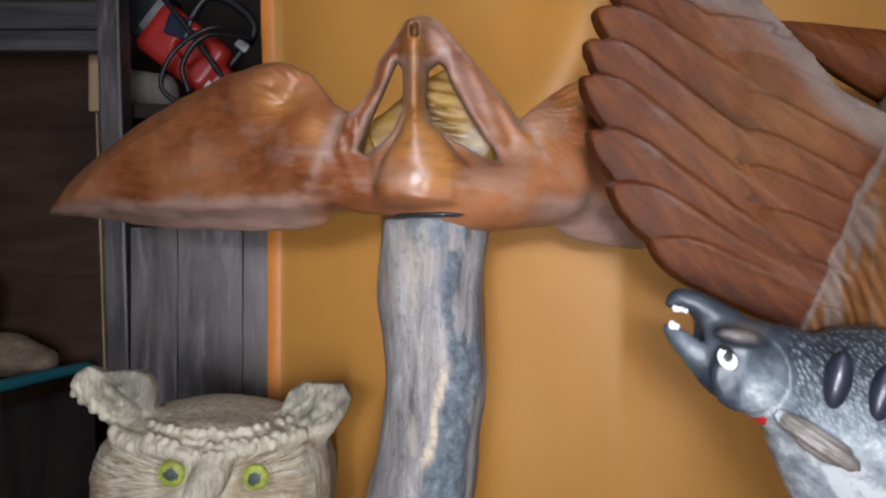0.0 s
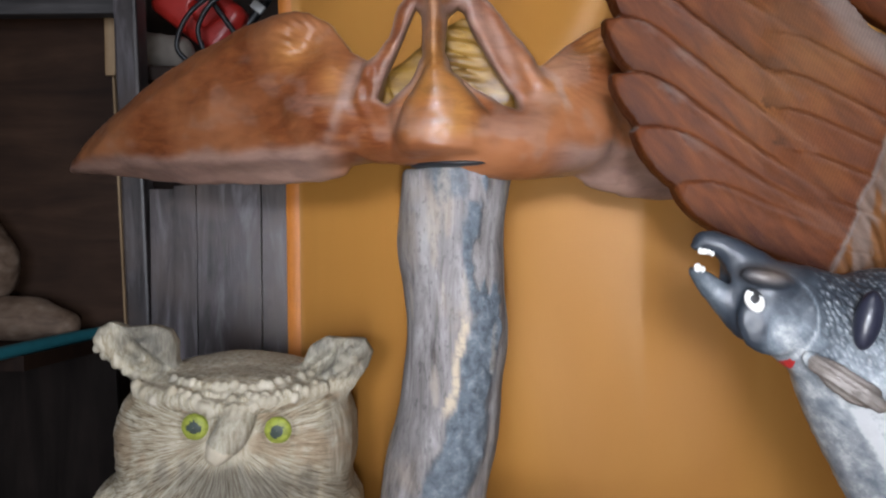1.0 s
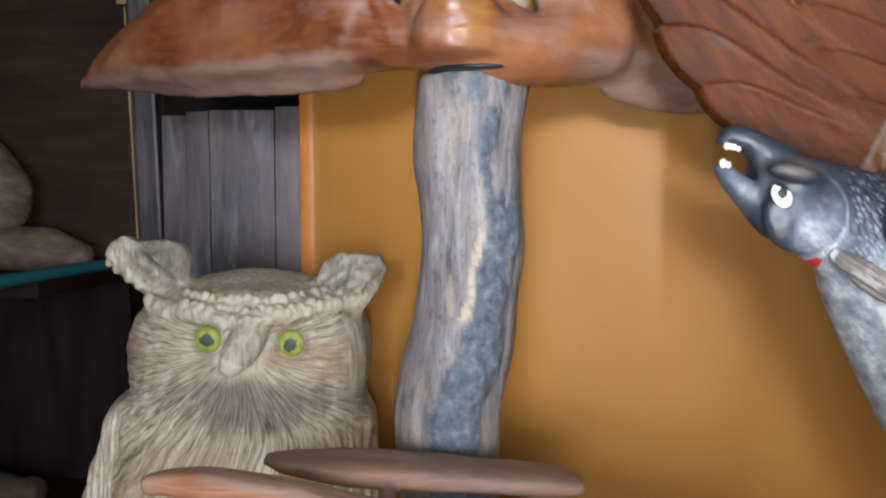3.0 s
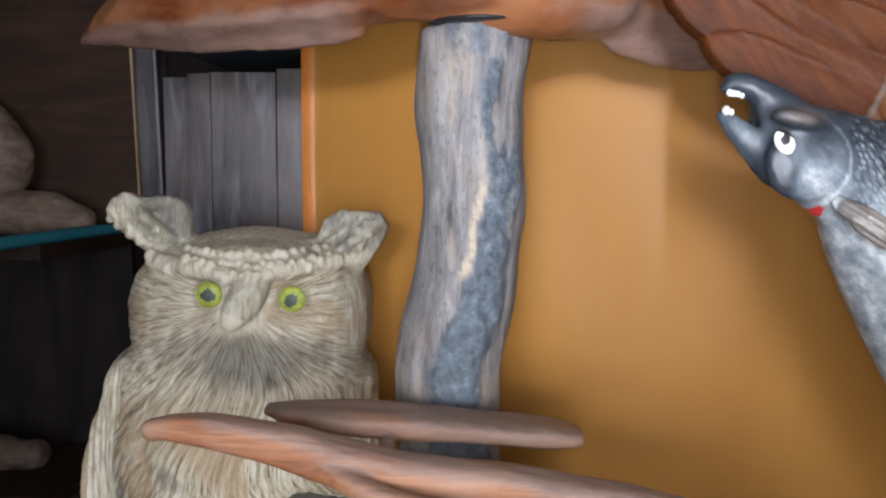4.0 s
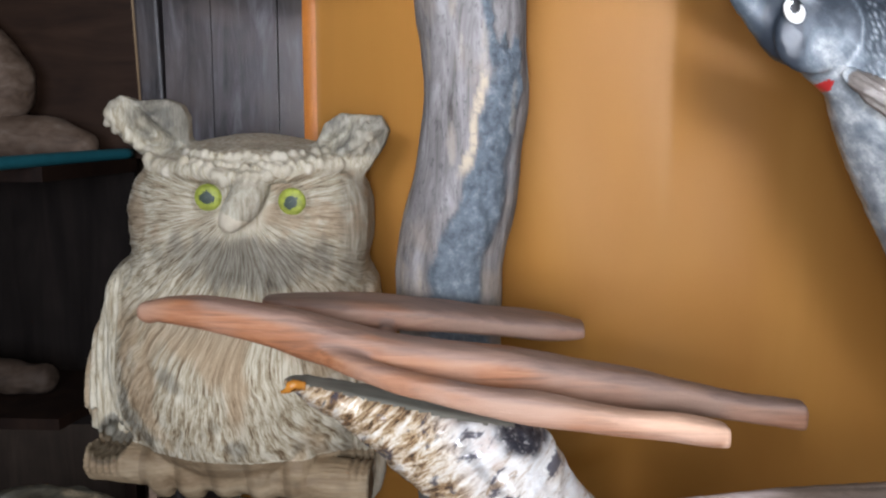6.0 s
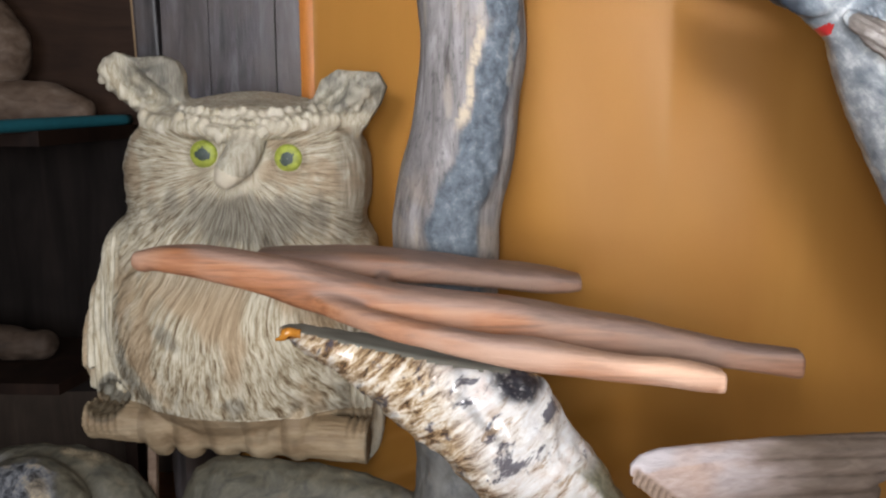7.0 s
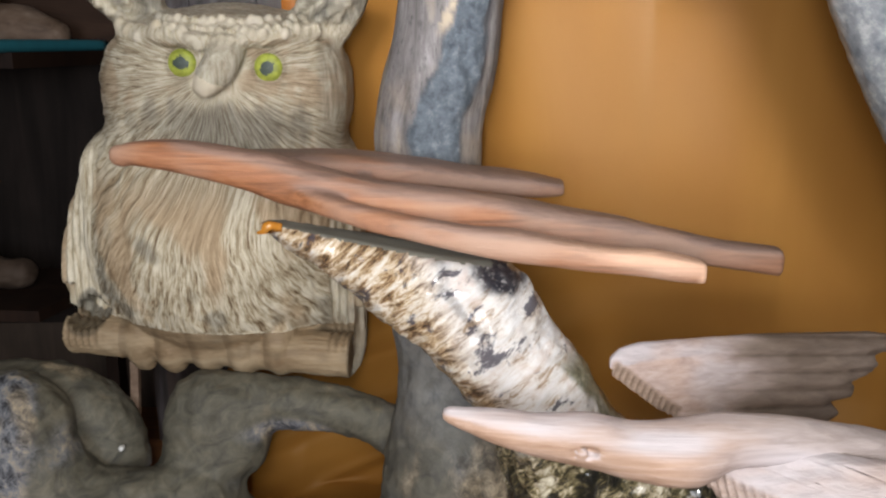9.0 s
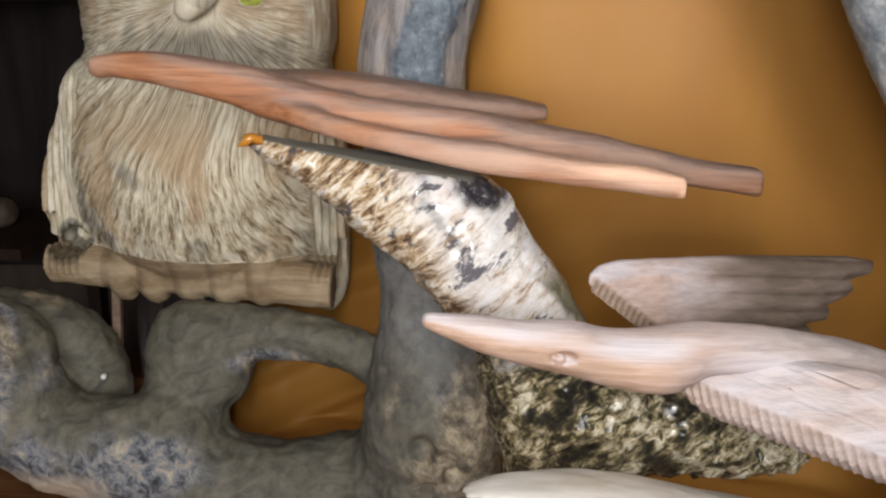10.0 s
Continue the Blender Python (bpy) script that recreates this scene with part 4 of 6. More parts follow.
# ---- carved owl on a log ----
def owl():
    s = Solid((-0.60, 1.0, 0.70), (-0.09, 1.33, 1.32), 0.0021)
    s.block((-0.332, 1.235, 0.935), (0.188, 0.10, 0.155), 0.075)
    s.egg((-0.332, 1.165, 0.93), (0.160, 0.110, 0.160), 0.03)
    s.egg((-0.322, 1.18, 1.045), (0.150, 0.088, 0.085), 0.03)
    s.block((-0.312, 1.215, 1.128), (0.160, 0.120, 0.103), 0.092, 0.02)
    s.tube([(-0.488, 1.215, 1.025, 0.028), (-0.508, 1.20, 0.95, 0.033), (-0.520, 1.19, 0.86, 0.033), (-0.507, 1.18, 0.822, 0.020)], 0.010)
    s.tube([(-0.178, 1.21, 1.03, 0.036), (-0.168, 1.20, 0.93, 0.034), (-0.163, 1.19, 0.84, 0.032), (-0.154, 1.19, 0.785, 0.020)], 0.010)
    s.egg((-0.312, 1.235, 1.165), (0.118, 0.10, 0.078), 0.02)
    # ears: upright paddles with a raised, chipped outer rim and a hollow beside it
    ear_a = [(-0.494, 1.268), (-0.488, 1.286), (-0.472, 1.294), (-0.450, 1.286), (-0.412, 1.289), (-0.394, 1.283), (-0.386, 1.266), (-0.389, 1.222), (-0.395, 1.195), (-0.43, 1.195), (-0.452, 1.214), (-0.480, 1.240)]
    ear_b = [(-0.232, 1.205), (-0.222, 1.228), (-0.206, 1.259), (-0.186, 1.271), (-0.132, 1.268), (-0.122, 1.250), (-0.130, 1.230), (-0.150, 1.200), (-0.168, 1.178), (-0.20, 1.175)]

    def hollow_a(x, z, d2):
        t = (x + 0.440) * 0.66 + (z - 1.250) * 0.75
        u = (x + 0.440) * 0.75 - (z - 1.250) * 0.66
        return 0.012 * np.exp(-((t + 0.020) / 0.012) ** 2) - 0.020 * np.exp(-(u / 0.036) ** 2 - ((t - 0.002) / 0.0125) ** 2) + 0.006 * np.exp(-((t - 0.020) / 0.005) ** 2)

    def hollow_b(x, z, d2):
        t = (z - 1.236) - 0.72 * (x + 0.178)
        return -0.016 * np.exp(-((t - 0.010) / 0.0095) ** 2) * step(-0.225, -0.21, x) * step(-0.165, -0.18, x) + 0.008 * np.exp(-((t + 0.012) / 0.010) ** 2)

    s.plate(ear_a, lambda x, z: 1.190 - 0.25 * (z - 1.22), 0.026, 0.014, 0.030, hollow_a)
    s.plate(ear_b, lambda x, z: 1.190 - 0.20 * (z - 1.22), 0.026, 0.014, 0.030, hollow_b)
    # brow, eye hollows, beak
    s.tube([(-0.425, 1.14, 1.207, 0.010), (-0.355, 1.098, 1.199, 0.011), (-0.298, 1.088, 1.192, 0.010), (-0.24, 1.098, 1.199, 0.011), (-0.185, 1.14, 1.208, 0.010)], 0.012)
    for x in (-0.342, -0.237):
        s.egg((x, 1.085, 1.165), (0.024, 0.017, 0.021), 0.006, True)
    s.tube([(-0.284, 1.104, 1.200, 0.012), (-0.284, 1.094, 1.184, 0.0215), (-0.289, 1.078, 1.164, 0.0215), (-0.299, 1.066, 1.149, 0.0175), (-0.304, 1.063, 1.141, 0.0135)], 0.004)
    s.egg((-0.297, 1.140, 1.206), (0.085, 0.040, 0.022), 0.016)
    # log with toes
    s.tube([(-0.540, 1.135, 0.810, 0.0270), (-0.34, 1.135, 0.796, 0.0285), (-0.130, 1.135, 0.781, 0.0300)], 0.004)
    s.block((-0.574, 1.13, 0.81), (0.05, 0.06, 0.06), 0, 0.002, True)
    s.block((-0.096, 1.13, 0.78), (0.05, 0.06, 0.06), 0, 0.002, True)
    s.egg((-0.163, 1.20, 0.80), (0.032, 0.02, 0.075), 0.004)
    for x, r in ((-0.425, 0.021), (-0.384, 0.024), (-0.336, 0.024), (-0.288, 0.026), (-0.240, 0.025)):
        s.tube([(x, 1.150, 0.846, r), (x - 0.002, 1.130, 0.818, r), (x - 0.002, 1.127, 0.790, r), (x, 1.133, 0.774, r * 0.8)], 0.003)
    s.egg((-0.497, 1.14, 0.836), (0.026, 0.05, 0.020), 0.004, True)
    # chips carved over the brow and along the ears
    r2, rows = random.Random(7), []
    for count, a, b, z, sag in ((17, -0.378, -0.205, 1.2185, 0.002), (15, -0.368, -0.214, 1.2085, 0.004), (11, -0.352, -0.236, 1.1995, 0.006), (6, -0.325, -0.262, 1.1905, 0.004)):
        for i in range(count):
            t = i / (count - 1)
            rows.append((a + (b - a) * t, z - sag * (1 - (2 * t - 1) ** 2) + 0.004 * (2 * t - 1) ** 2, 0.0078))
    for i in range(8):
        t = i / 7
        rows.append((-0.400 - 0.088 * t, 1.200 + 0.060 * t - 0.004 * math.sin(3.1 * t), 0.0085))
        rows.append((-0.212 + 0.066 * t, 1.204 + 0.040 * t, 0.0075))
    for i in range(4):
        rows.append((-0.155 + 0.004 * (i % 2), 1.226 + 0.009 * i, 0.0085))
    for i in range(3):
        rows.append((-0.487 + 0.004 * i, 1.262 + 0.010 * i, 0.0070))
        rows.append((-0.412 + 0.005 * i, 1.230 + 0.010 * i, 0.0055))
    chips = []
    for a, c, r in rows:
        a, c = a + r2.uniform(-0.003, 0.003), c + r2.uniform(-0.002, 0.002)
        chips.append((a, s.front(a, c), c, r))
    for a, b, c, r in chips:
        s.egg((a, b + 0.0015, c), (r * r2.uniform(0.6, 0.95), r * 0.75, r * r2.uniform(0.75, 1.2)), 0.0012, turn=(0, r2.uniform(-40, 40), 0))
    v, n, f = s.mesh()
    x, y, z = v.T
    front = step(1.25, 1.17, y)
    log = (z < 0.830 - 0.05 * (x + 0.34)) & (y < 1.168)
    toe = log & (x > -0.450) & (x < -0.212)
    face = step(1.206, 1.190, z) * step(1.055, 1.09, z) * step(0.030, 0.045, np.hypot(x + 0.298, (z - 1.165) * 0.8)) * step(-0.165, -0.185, x)
    chest = step(1.105, 1.07, z) * step(0.93, 0.97, z)
    belly = step(0.98, 0.93, z) * step(0.80, 0.82, z)
    wing = np.maximum(step(-0.470, -0.484, x), step(-0.180, -0.170, x) * step(1.06, 1.0, z)) * step(1.07, 1.04, z) * step(0.79, 0.81, z)
    # strokes fan out from the beak over face and breast, and again from the belly
    drop = step(1.06, 0.93, z)
    cx, cz = -0.300 - 0.035 * drop, 1.155 - 0.050 * drop
    dx, dz = x - cx, cz - z
    reach = np.hypot(dx, dz)
    turn = np.arctan2(dx, dz) + 0.018 * grainy(v, 26, 41)
    flow = np.stack([turn * 21, reach * 13, 0.25 * reach * 13], 1).astype(np.float32)
    a, b = grainy(flow, (0.8, 0.8, 0.8), 3, 2), grainy(flow, (1.25, 0.9, 0.9), 9, 1)
    cut = np.maximum(np.exp(-(a / 0.15) ** 2), 0.5 * np.exp(-(b / 0.18) ** 2))
    plumed = np.clip(face + chest + belly, 0, 1) * (1 - wing) * front * (~log)
    bill = spline([(-0.284, 1.104, 1.200, 0.012), (-0.284, 1.094, 1.184, 0.0215), (-0.289, 1.078, 1.164, 0.0215), (-0.299, 1.066, 1.149, 0.0175), (-0.304, 1.063, 1.141, 0.0135)], 24)
    off_bill = np.min(np.stack([np.linalg.norm(v - b[:3], axis=1) - b[3] for b in bill]), 0)
    on_beak = off_bill < 0.0025
    plumed = plumed * (~on_beak) * step(1.205, 1.195, z)
    quill = np.sin(x * 640 + 4 * grainy(v, (10, 10, 3), 9)) * wing
    relief = plumed * (0.0016 * a - 0.0014 * cut + 0.0007) + 0.0022 * quill + 0.0007 * grainy(v, 110, 2)
    relief = relief + 0.0018 * grainy(v, (22, 22, 14), 6) * np.clip(chest + belly, 0, 1) * front * (~log)
    cracks = np.where(log & ~toe, np.sin(z * 900 + 7 * grainy(v, (6, 60, 60), 4)) * 0.0006, 0)
    v = v + n * (relief + cracks)[:, None]
    groove = 0.45 * plumed * np.clip(cut * 1.3 - 0.2, 0, 1) + np.clip(-quill, 0, 1) * 0.6 + np.where(toe, step(0.011, 0.002, np.abs(((x + 0.450) % 0.048) - 0.003)) * 0.5, 0)
    for ex, ez in ((-0.3405, 1.1675), (-0.2355, 1.163)):
        groove = np.maximum(groove, 0.9 * np.exp(-((np.hypot(x - ex, z - ez) - 0.0200) / 0.0026) ** 2) * (y < 1.13))
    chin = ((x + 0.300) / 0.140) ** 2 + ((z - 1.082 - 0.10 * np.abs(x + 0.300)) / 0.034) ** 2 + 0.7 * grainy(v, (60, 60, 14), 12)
    # darker under the chin, over crown and ears, in the notch, and low down
    darkened = 0.68 * step(1.8, 0.2, chin) * front
    darkened = np.maximum(darkened, 0.50 * step(1.203, 1.222, z) * step(1.11, 1.13, y) * step(0.11, 0.10, np.abs(x + 0.312)))
    darkened = np.maximum(darkened, 0.60 * step(1.172, 1.180, y) * step(1.21, 1.23, z) * step(0.10, 0.11, np.abs(x + 0.312)))
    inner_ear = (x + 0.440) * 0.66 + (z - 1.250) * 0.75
    darkened = np.maximum(darkened, 0.85 * step(0.010, 0.018, inner_ear + 0.004 * grainy(v, 60, 8)) * step(-0.37, -0.39, x) * step(1.205, 1.22, z) * step(-0.50, -0.48, x + 0.3 * (z - 1.25)))
    darkened = np.maximum(darkened, 0.8 * step(-0.152, -0.140, x + 0.35 * (z - 1.25)) * step(1.18, 1.20, z))
    darkened = np.maximum(darkened, 0.50 * step(-0.200, -0.175, x + 0.15 * (y - 1.15)) * step(1.02, 1.06, z) * step(1.215, 1.19, z))
    darkened[on_beak] = np.where(z[on_beak] + 0.5 * (x[on_beak] + 0.30) < 1.150, 0.0, 0.48)
    darkened = np.maximum(darkened, 0.8 * step(0.030, 0.024, np.hypot(x + 0.497, z - 0.838)) * (y < 1.185))
    darkened = np.maximum(darkened, 0.5 * step(0.86, 0.82, z) * step(-0.24, -0.19, x) * (~log))
    darkened = np.maximum(darkened, 0.55 * step(-0.15, -0.6, grainy(v, 16, 31)) * (z < 1.03))
    darkened = np.maximum(darkened, 0.24 * step(1.04, 1.10, z) * (~on_beak))
    rimmed = np.exp(-((inner_ear + 0.018) / 0.010) ** 2) * (x < -0.39)
    darkened = np.maximum(darkened, 0.88 * step(1.205, 1.225, z) * step(0.075, 0.095, np.abs(x + 0.310)) * (1 - 0.75 * rimmed) * (0.8 + 0.4 * grainy(v, 45, 19)))
    m = at_faces(v, f)
    kind = np.zeros(len(f), np.int32)
    mb = (at_faces(off_bill, f) < 0.0025) & (m[:, 2] + 0.5 * (m[:, 0] + 0.30) < 1.150)
    kind[mb] = 1
    kind[(m[:, 2] < 0.828 - 0.05 * (m[:, 0] + 0.34)) & (m[:, 1] < 1.168)] = 2
    pick = np.random.RandomState(3).rand(len(chips))
    for (a, b, c, r), chance in zip(chips, pick):
        if chance < 0.65:
            close = np.flatnonzero((np.abs(m[:, 0] - a) < r) & (np.abs(m[:, 2] - c) < r))
            kind[close[np.linalg.norm(m[close] - np.array((a, b, c)), axis=1) < r * 0.95]] = 1
    darkened = np.maximum(darkened, 0.75 * (x > -0.1476) * (z < 0.815) * (y < 1.168))
    stained = np.clip(0.75 * step(-0.05, 0.45, grainy(v, (16, 16, 9), 71)) * step(1.06, 0.98, z) + 0.65 * step(0.0, 0.45, grainy(v, 34, 73)) * step(1.10, 1.13, z) * step(1.205, 1.19, z), 0, 1) * front * (~on_beak)
    shapes = [(v, f, kind)]
    for ex, ez in ((-0.3405, 1.1675), (-0.2355, 1.163)):
        ev, ef = ball((0, 0, 0), (0.0172, 0.0172, 0.007), 22, (90, 0, 0))
        ev = ev + np.array((ex, 1.0995, ez))
        c = at_faces(ev, ef)
        ring = np.hypot(c[:, 0] - ex, c[:, 2] - ez) + 0.0016 * grainy(c, 120, 3)
        shapes.append((ev, ef, np.where(ring < 0.0086, 4, 3)))
    ob = skin("carved_owl", shapes, [OWL, OWL_LIGHT, OWL_PERCH, IRIS, PUPIL], (-0.335, 1.15, 0.742), (("groove", groove), ("darkened", darkened), ("tint", stained), ("plume", plumed), ("fan", turn), ("reach", reach)))
    return tagged(ob, "pale carved wooden owl with yellow-green eyes on a log", "carving")


owl()


# ---- varnished bird with spread wings on the trunk ----
def spread_bird():
    s = Solid((-0.62, 0.88, 1.43), (0.60, 1.36, 1.75), 0.0029)
    left = [(-0.583, 1.500), (-0.578, 1.514), (-0.511, 1.564), (-0.425, 1.614), (-0.343, 1.648), (-0.27, 1.668), (-0.215, 1.672), (-0.18, 1.670), (-0.153, 1.655), (-0.128, 1.62), (-0.09, 1.60), (-0.09, 1.505), (-0.134, 1.495), (-0.142, 1.482), (-0.175, 1.473), (-0.25, 1.473), (-0.40, 1.480), (-0.52, 1.496)]
    right = [(0.543, 1.474), (0.538, 1.488), (0.471, 1.538), (0.385, 1.588), (0.303, 1.625), (0.25, 1.645), (0.21, 1.656), (0.175, 1.655), (0.148, 1.646), (0.118, 1.628), (0.09, 1.60), (0.06, 1.58), (0.06, 1.480), (0.10, 1.476), (0.136, 1.482), (0.152, 1.467), (0.20, 1.455), (0.25, 1.450), (0.36, 1.454), (0.48, 1.470)]
    soft = lambda a: 0.5 * (a + np.sqrt(a * a + 0.0025))
    back = lambda x, z: 1.040 + 0.62 * soft(np.abs(x + 0.02) - 0.13) - 0.10 * (z - 1.57)

    def hump(x, z, d2):
        a = np.abs(x + 0.02)
        shoulder = 0.022 * np.exp(-((a - 0.195) / 0.035) ** 2 - ((z - 1.655) / 0.03) ** 2)
        under = -0.016 * step(1.505, 1.485, z)
        scoop = 0.012 * np.exp(-((z - 1.57 - 0.15 * (0.3 - a)) / 0.05) ** 2)
        carved = 0.0013 * np.sin(np.arctan2(z - 1.60, a - 0.10) * 60) * np.exp(-((a - 0.17) / 0.05) ** 2) * step(1.5, 1.54, z)
        pocket = -0.016 * np.exp(-((a - 0.158) / 0.020) ** 2 - ((z - 1.632) / 0.022) ** 2)
        return shoulder + under + scoop + carved + pocket + 0.003 * np.sin(z * 90 + a * 40) * step(0.45, 0.2, a) * step(1.6, 1.55, z)

    s.plate(left, back, 0.034, 0.01, 0.03, hump)
    s.plate(right, back, 0.034, 0.01, 0.03, hump)
    s.tube([(-0.16, 1.05, 1.565, 0.040), (-0.10, 1.03, 1.530, 0.036), (-0.03, 1.0, 1.523, 0.038), (0.05, 1.01, 1.512, 0.042), (0.13, 1.05, 1.530, 0.046)], 0.03)
    # hooded wings that meet over the bowed head, pierced by two openings
    hood = np.array([(-0.024, 1.712), (-0.040, 1.703), (-0.053, 1.684), (-0.072, 1.663), (-0.082, 1.630), (-0.098, 1.611), (-0.116, 1.602), (-0.132, 1.56), (-0.11, 1.50), (0.07, 1.488), (0.125, 1.53), (0.108, 1.583), (0.088, 1.598), (0.076, 1.614), (0.054, 1.638), (0.035, 1.661), (0.004, 1.693), (-0.010, 1.708)])
    holes = [np.array([(-0.052, 1.660), (-0.064, 1.634), (-0.084, 1.596), (-0.098, 1.562), (-0.086, 1.556), (-0.060, 1.580), (-0.045, 1.607), (-0.044, 1.652)]),
             np.array([(-0.006, 1.660), (-0.017, 1.650), (-0.020, 1.613), (-0.012, 1.592), (0.012, 1.572), (0.042, 1.557), (0.064, 1.550), (0.058, 1.566), (0.032, 1.599), (0.012, 1.632), (0.002, 1.655)])]

    def carved_front(x, z, d2):
        across = x + 0.031
        neck = 0.030 * np.exp(-(across / 0.0115) ** 2) * step(1.56, 1.60, z) * step(1.712, 1.69, z)
        wide = 0.040 * step(1.612, 1.515, z)
        breast = 0.034 * np.sqrt(np.clip(1 - (np.where(across < 0, across / (0.008 + wide), across / (0.012 + 1.5 * wide))) ** 2, 0, 1)) * step(1.615, 1.585, z) * step(1.485, 1.505, z)
        rib = 0.007 * np.exp(-((x + 0.113 - 0.55 * (z - 1.585)) / 0.008) ** 2) * step(1.53, 1.57, z) * step(1.65, 1.62, z)
        fold = 0.006 * np.exp(-((x - 0.090 + 0.75 * (z - 1.585)) / 0.010) ** 2) * step(1.52, 1.56, z)
        return np.maximum(neck, breast) + rib + fold + 0.0012 * np.sin(x * 300 + 120 * z) * step(0.03, 0.07, np.abs(across))

    s.plate(hood, lambda x, z: 0.990 + 0.40 * np.maximum(np.abs(x + 0.026) - 0.035, 0) - 0.10 * (z - 1.60), 0.017, 0.010, 0.014, carved_front)
    x, z = s.p[:, 0, :, 0], s.p[:, 0, :, 2]
    for hole in holes:
        through_it = -flat_distance(x, z, hole)[:, None, :]
        before = np.where(s.p[..., 1] < 1.044, through_it, -0.5)
        s.f = -smin(-s.f, -before, 0.009).astype(np.float32)
    # ribbed fan seen through the openings
    s.plate([(-0.10, 1.50), (0.09, 1.50), (0.075, 1.60), (0.03, 1.655), (0.0, 1.668), (-0.03, 1.650), (-0.062, 1.622), (-0.105, 1.59)], lambda x, z: 1.060 + 0 * x, 0.012, 0.004, 0.03, lambda x, z, d: 0.0030 * np.sin(z * 420 + x * 90) * np.exp(-((x + 0.002) / 0.022) ** 2))
    s.egg((-0.031, 0.940, 1.687), (0.0055, 0.024, 0.0105), 0.002, True)
    v, n, f = s.mesh()
    v = v + n * (0.0010 * grainy(v, (40, 40, 90), 5) + 0.0014 * grainy(v, 22, 6))[:, None]
    m = at_faces(v, f)
    kind = np.zeros(len(f), np.int32)
    kind[(m[:, 1] > 1.034) & (np.abs(m[:, 0] + 0.02) < 0.095) & (m[:, 2] > 1.53) & (m[:, 1] < 1.11)] = 1
    x, y, z = v.T
    av = np.abs(x + 0.02)
    lip = np.minimum(np.abs(flat_distance(x, z, hood)), np.minimum(np.abs(flat_distance(x, z, holes[0])), np.abs(flat_distance(x, z, holes[1]))))
    patch = grainy(v, (26, 26, 34), 12)
    # worn grey patches; undersides, top faces and lips are paler as well
    worn_pale = step(1.522, 1.506, z + 0.008 * grainy(v, 18, 3)) * step(0.10, 0.16, av) * 0.8
    worn_pale = np.maximum(worn_pale, step(0.3, 0.6, n[:, 2]) * step(0.5, 0.2, np.abs(n[:, 1])) * 0.8)
    worn_pale = np.maximum(worn_pale, 0.35 * step(0.15, 0.7, patch) * step(0.30, 0.12, av))
    worn_pale = np.maximum(worn_pale, 0.22 * step(0.15, 0.6, patch))
    worn_pale = np.maximum(worn_pale, np.where(y < 1.04, 0.65 * step(0.008, 0.003, lip + 0.003 * grainy(v, 40, 9)) * step(1.54, 1.56, z), 0))
    worn_pale = np.maximum(worn_pale, 0.55 * np.exp(-((x - 0.03 + 0.75 * (z - 1.63)) / 0.014) ** 2) * step(1.58, 1.61, z) * (y < 1.03))
    # grey highlights along the hood's ridges are painted in
    ridge = np.exp(-((av - 0.115 + 0.4 * (z - 1.57)) / 0.008) ** 2) * step(1.49, 1.53, z) * step(1.63, 1.60, z)
    worn_pale = np.maximum(worn_pale, 0.6 * ridge * step(-0.4, 0.2, grainy(v, 30, 33)))
    gold = 0.85 * step(0.062, 0.02, np.hypot(x + 0.028, (z - 1.55) * 0.5)) * (y < 1.0) * step(1.505, 1.525, z)
    gold = np.maximum(gold, 0.8 * np.exp(-((x + 0.031) / 0.012) ** 2) * (z > 1.58) * (y < 0.99))
    gold = np.maximum(gold, 0.85 * np.exp(-((av - 0.170) / 0.030) ** 2 - ((z - 1.625) / 0.022) ** 2))
    gold = np.maximum(gold, 0.65 * np.exp(-((av - 0.125) / 0.020) ** 2 - ((z - 1.585) / 0.030) ** 2))
    gold = gold * (0.75 + 0.5 * grainy(v, 24, 17))
    dents = np.clip(-grainy(v, (30, 30, 60), 8) * 1.2 - 0.2, 0, 1) * 0.35
    dents = np.maximum(dents, 0.9 * step(0.013, 0.008, np.hypot((x + 0.031) * 1.8, z - 1.687)) * (y < 0.98))
    dents = np.maximum(dents, 0.7 * np.exp(-((np.hypot(x + 0.029, (z - 1.545) * 0.72) - 0.050) / 0.005) ** 2) * (x < -0.03) * step(1.50, 1.52, z) * step(1.60, 1.57, z) * (y < 1.03))
    base, base_faces = ball((-0.002, 1.02, 1.4885), (0.060, 0.055, 0.0060), 10)
    ob = skin("carved_bird", [(v, f, kind), (base, base_faces, 2)], [VARNISH, VARNISH_GOLD, BLACK], (-0.02, 1.05, 1.482), (("groove", dents), ("pale", worn_pale), ("tint", np.clip(gold, 0, 1))))
    return tagged(ob, "varnished red-brown carved bird with spread wings on a trunk", "carving")


spread_bird()


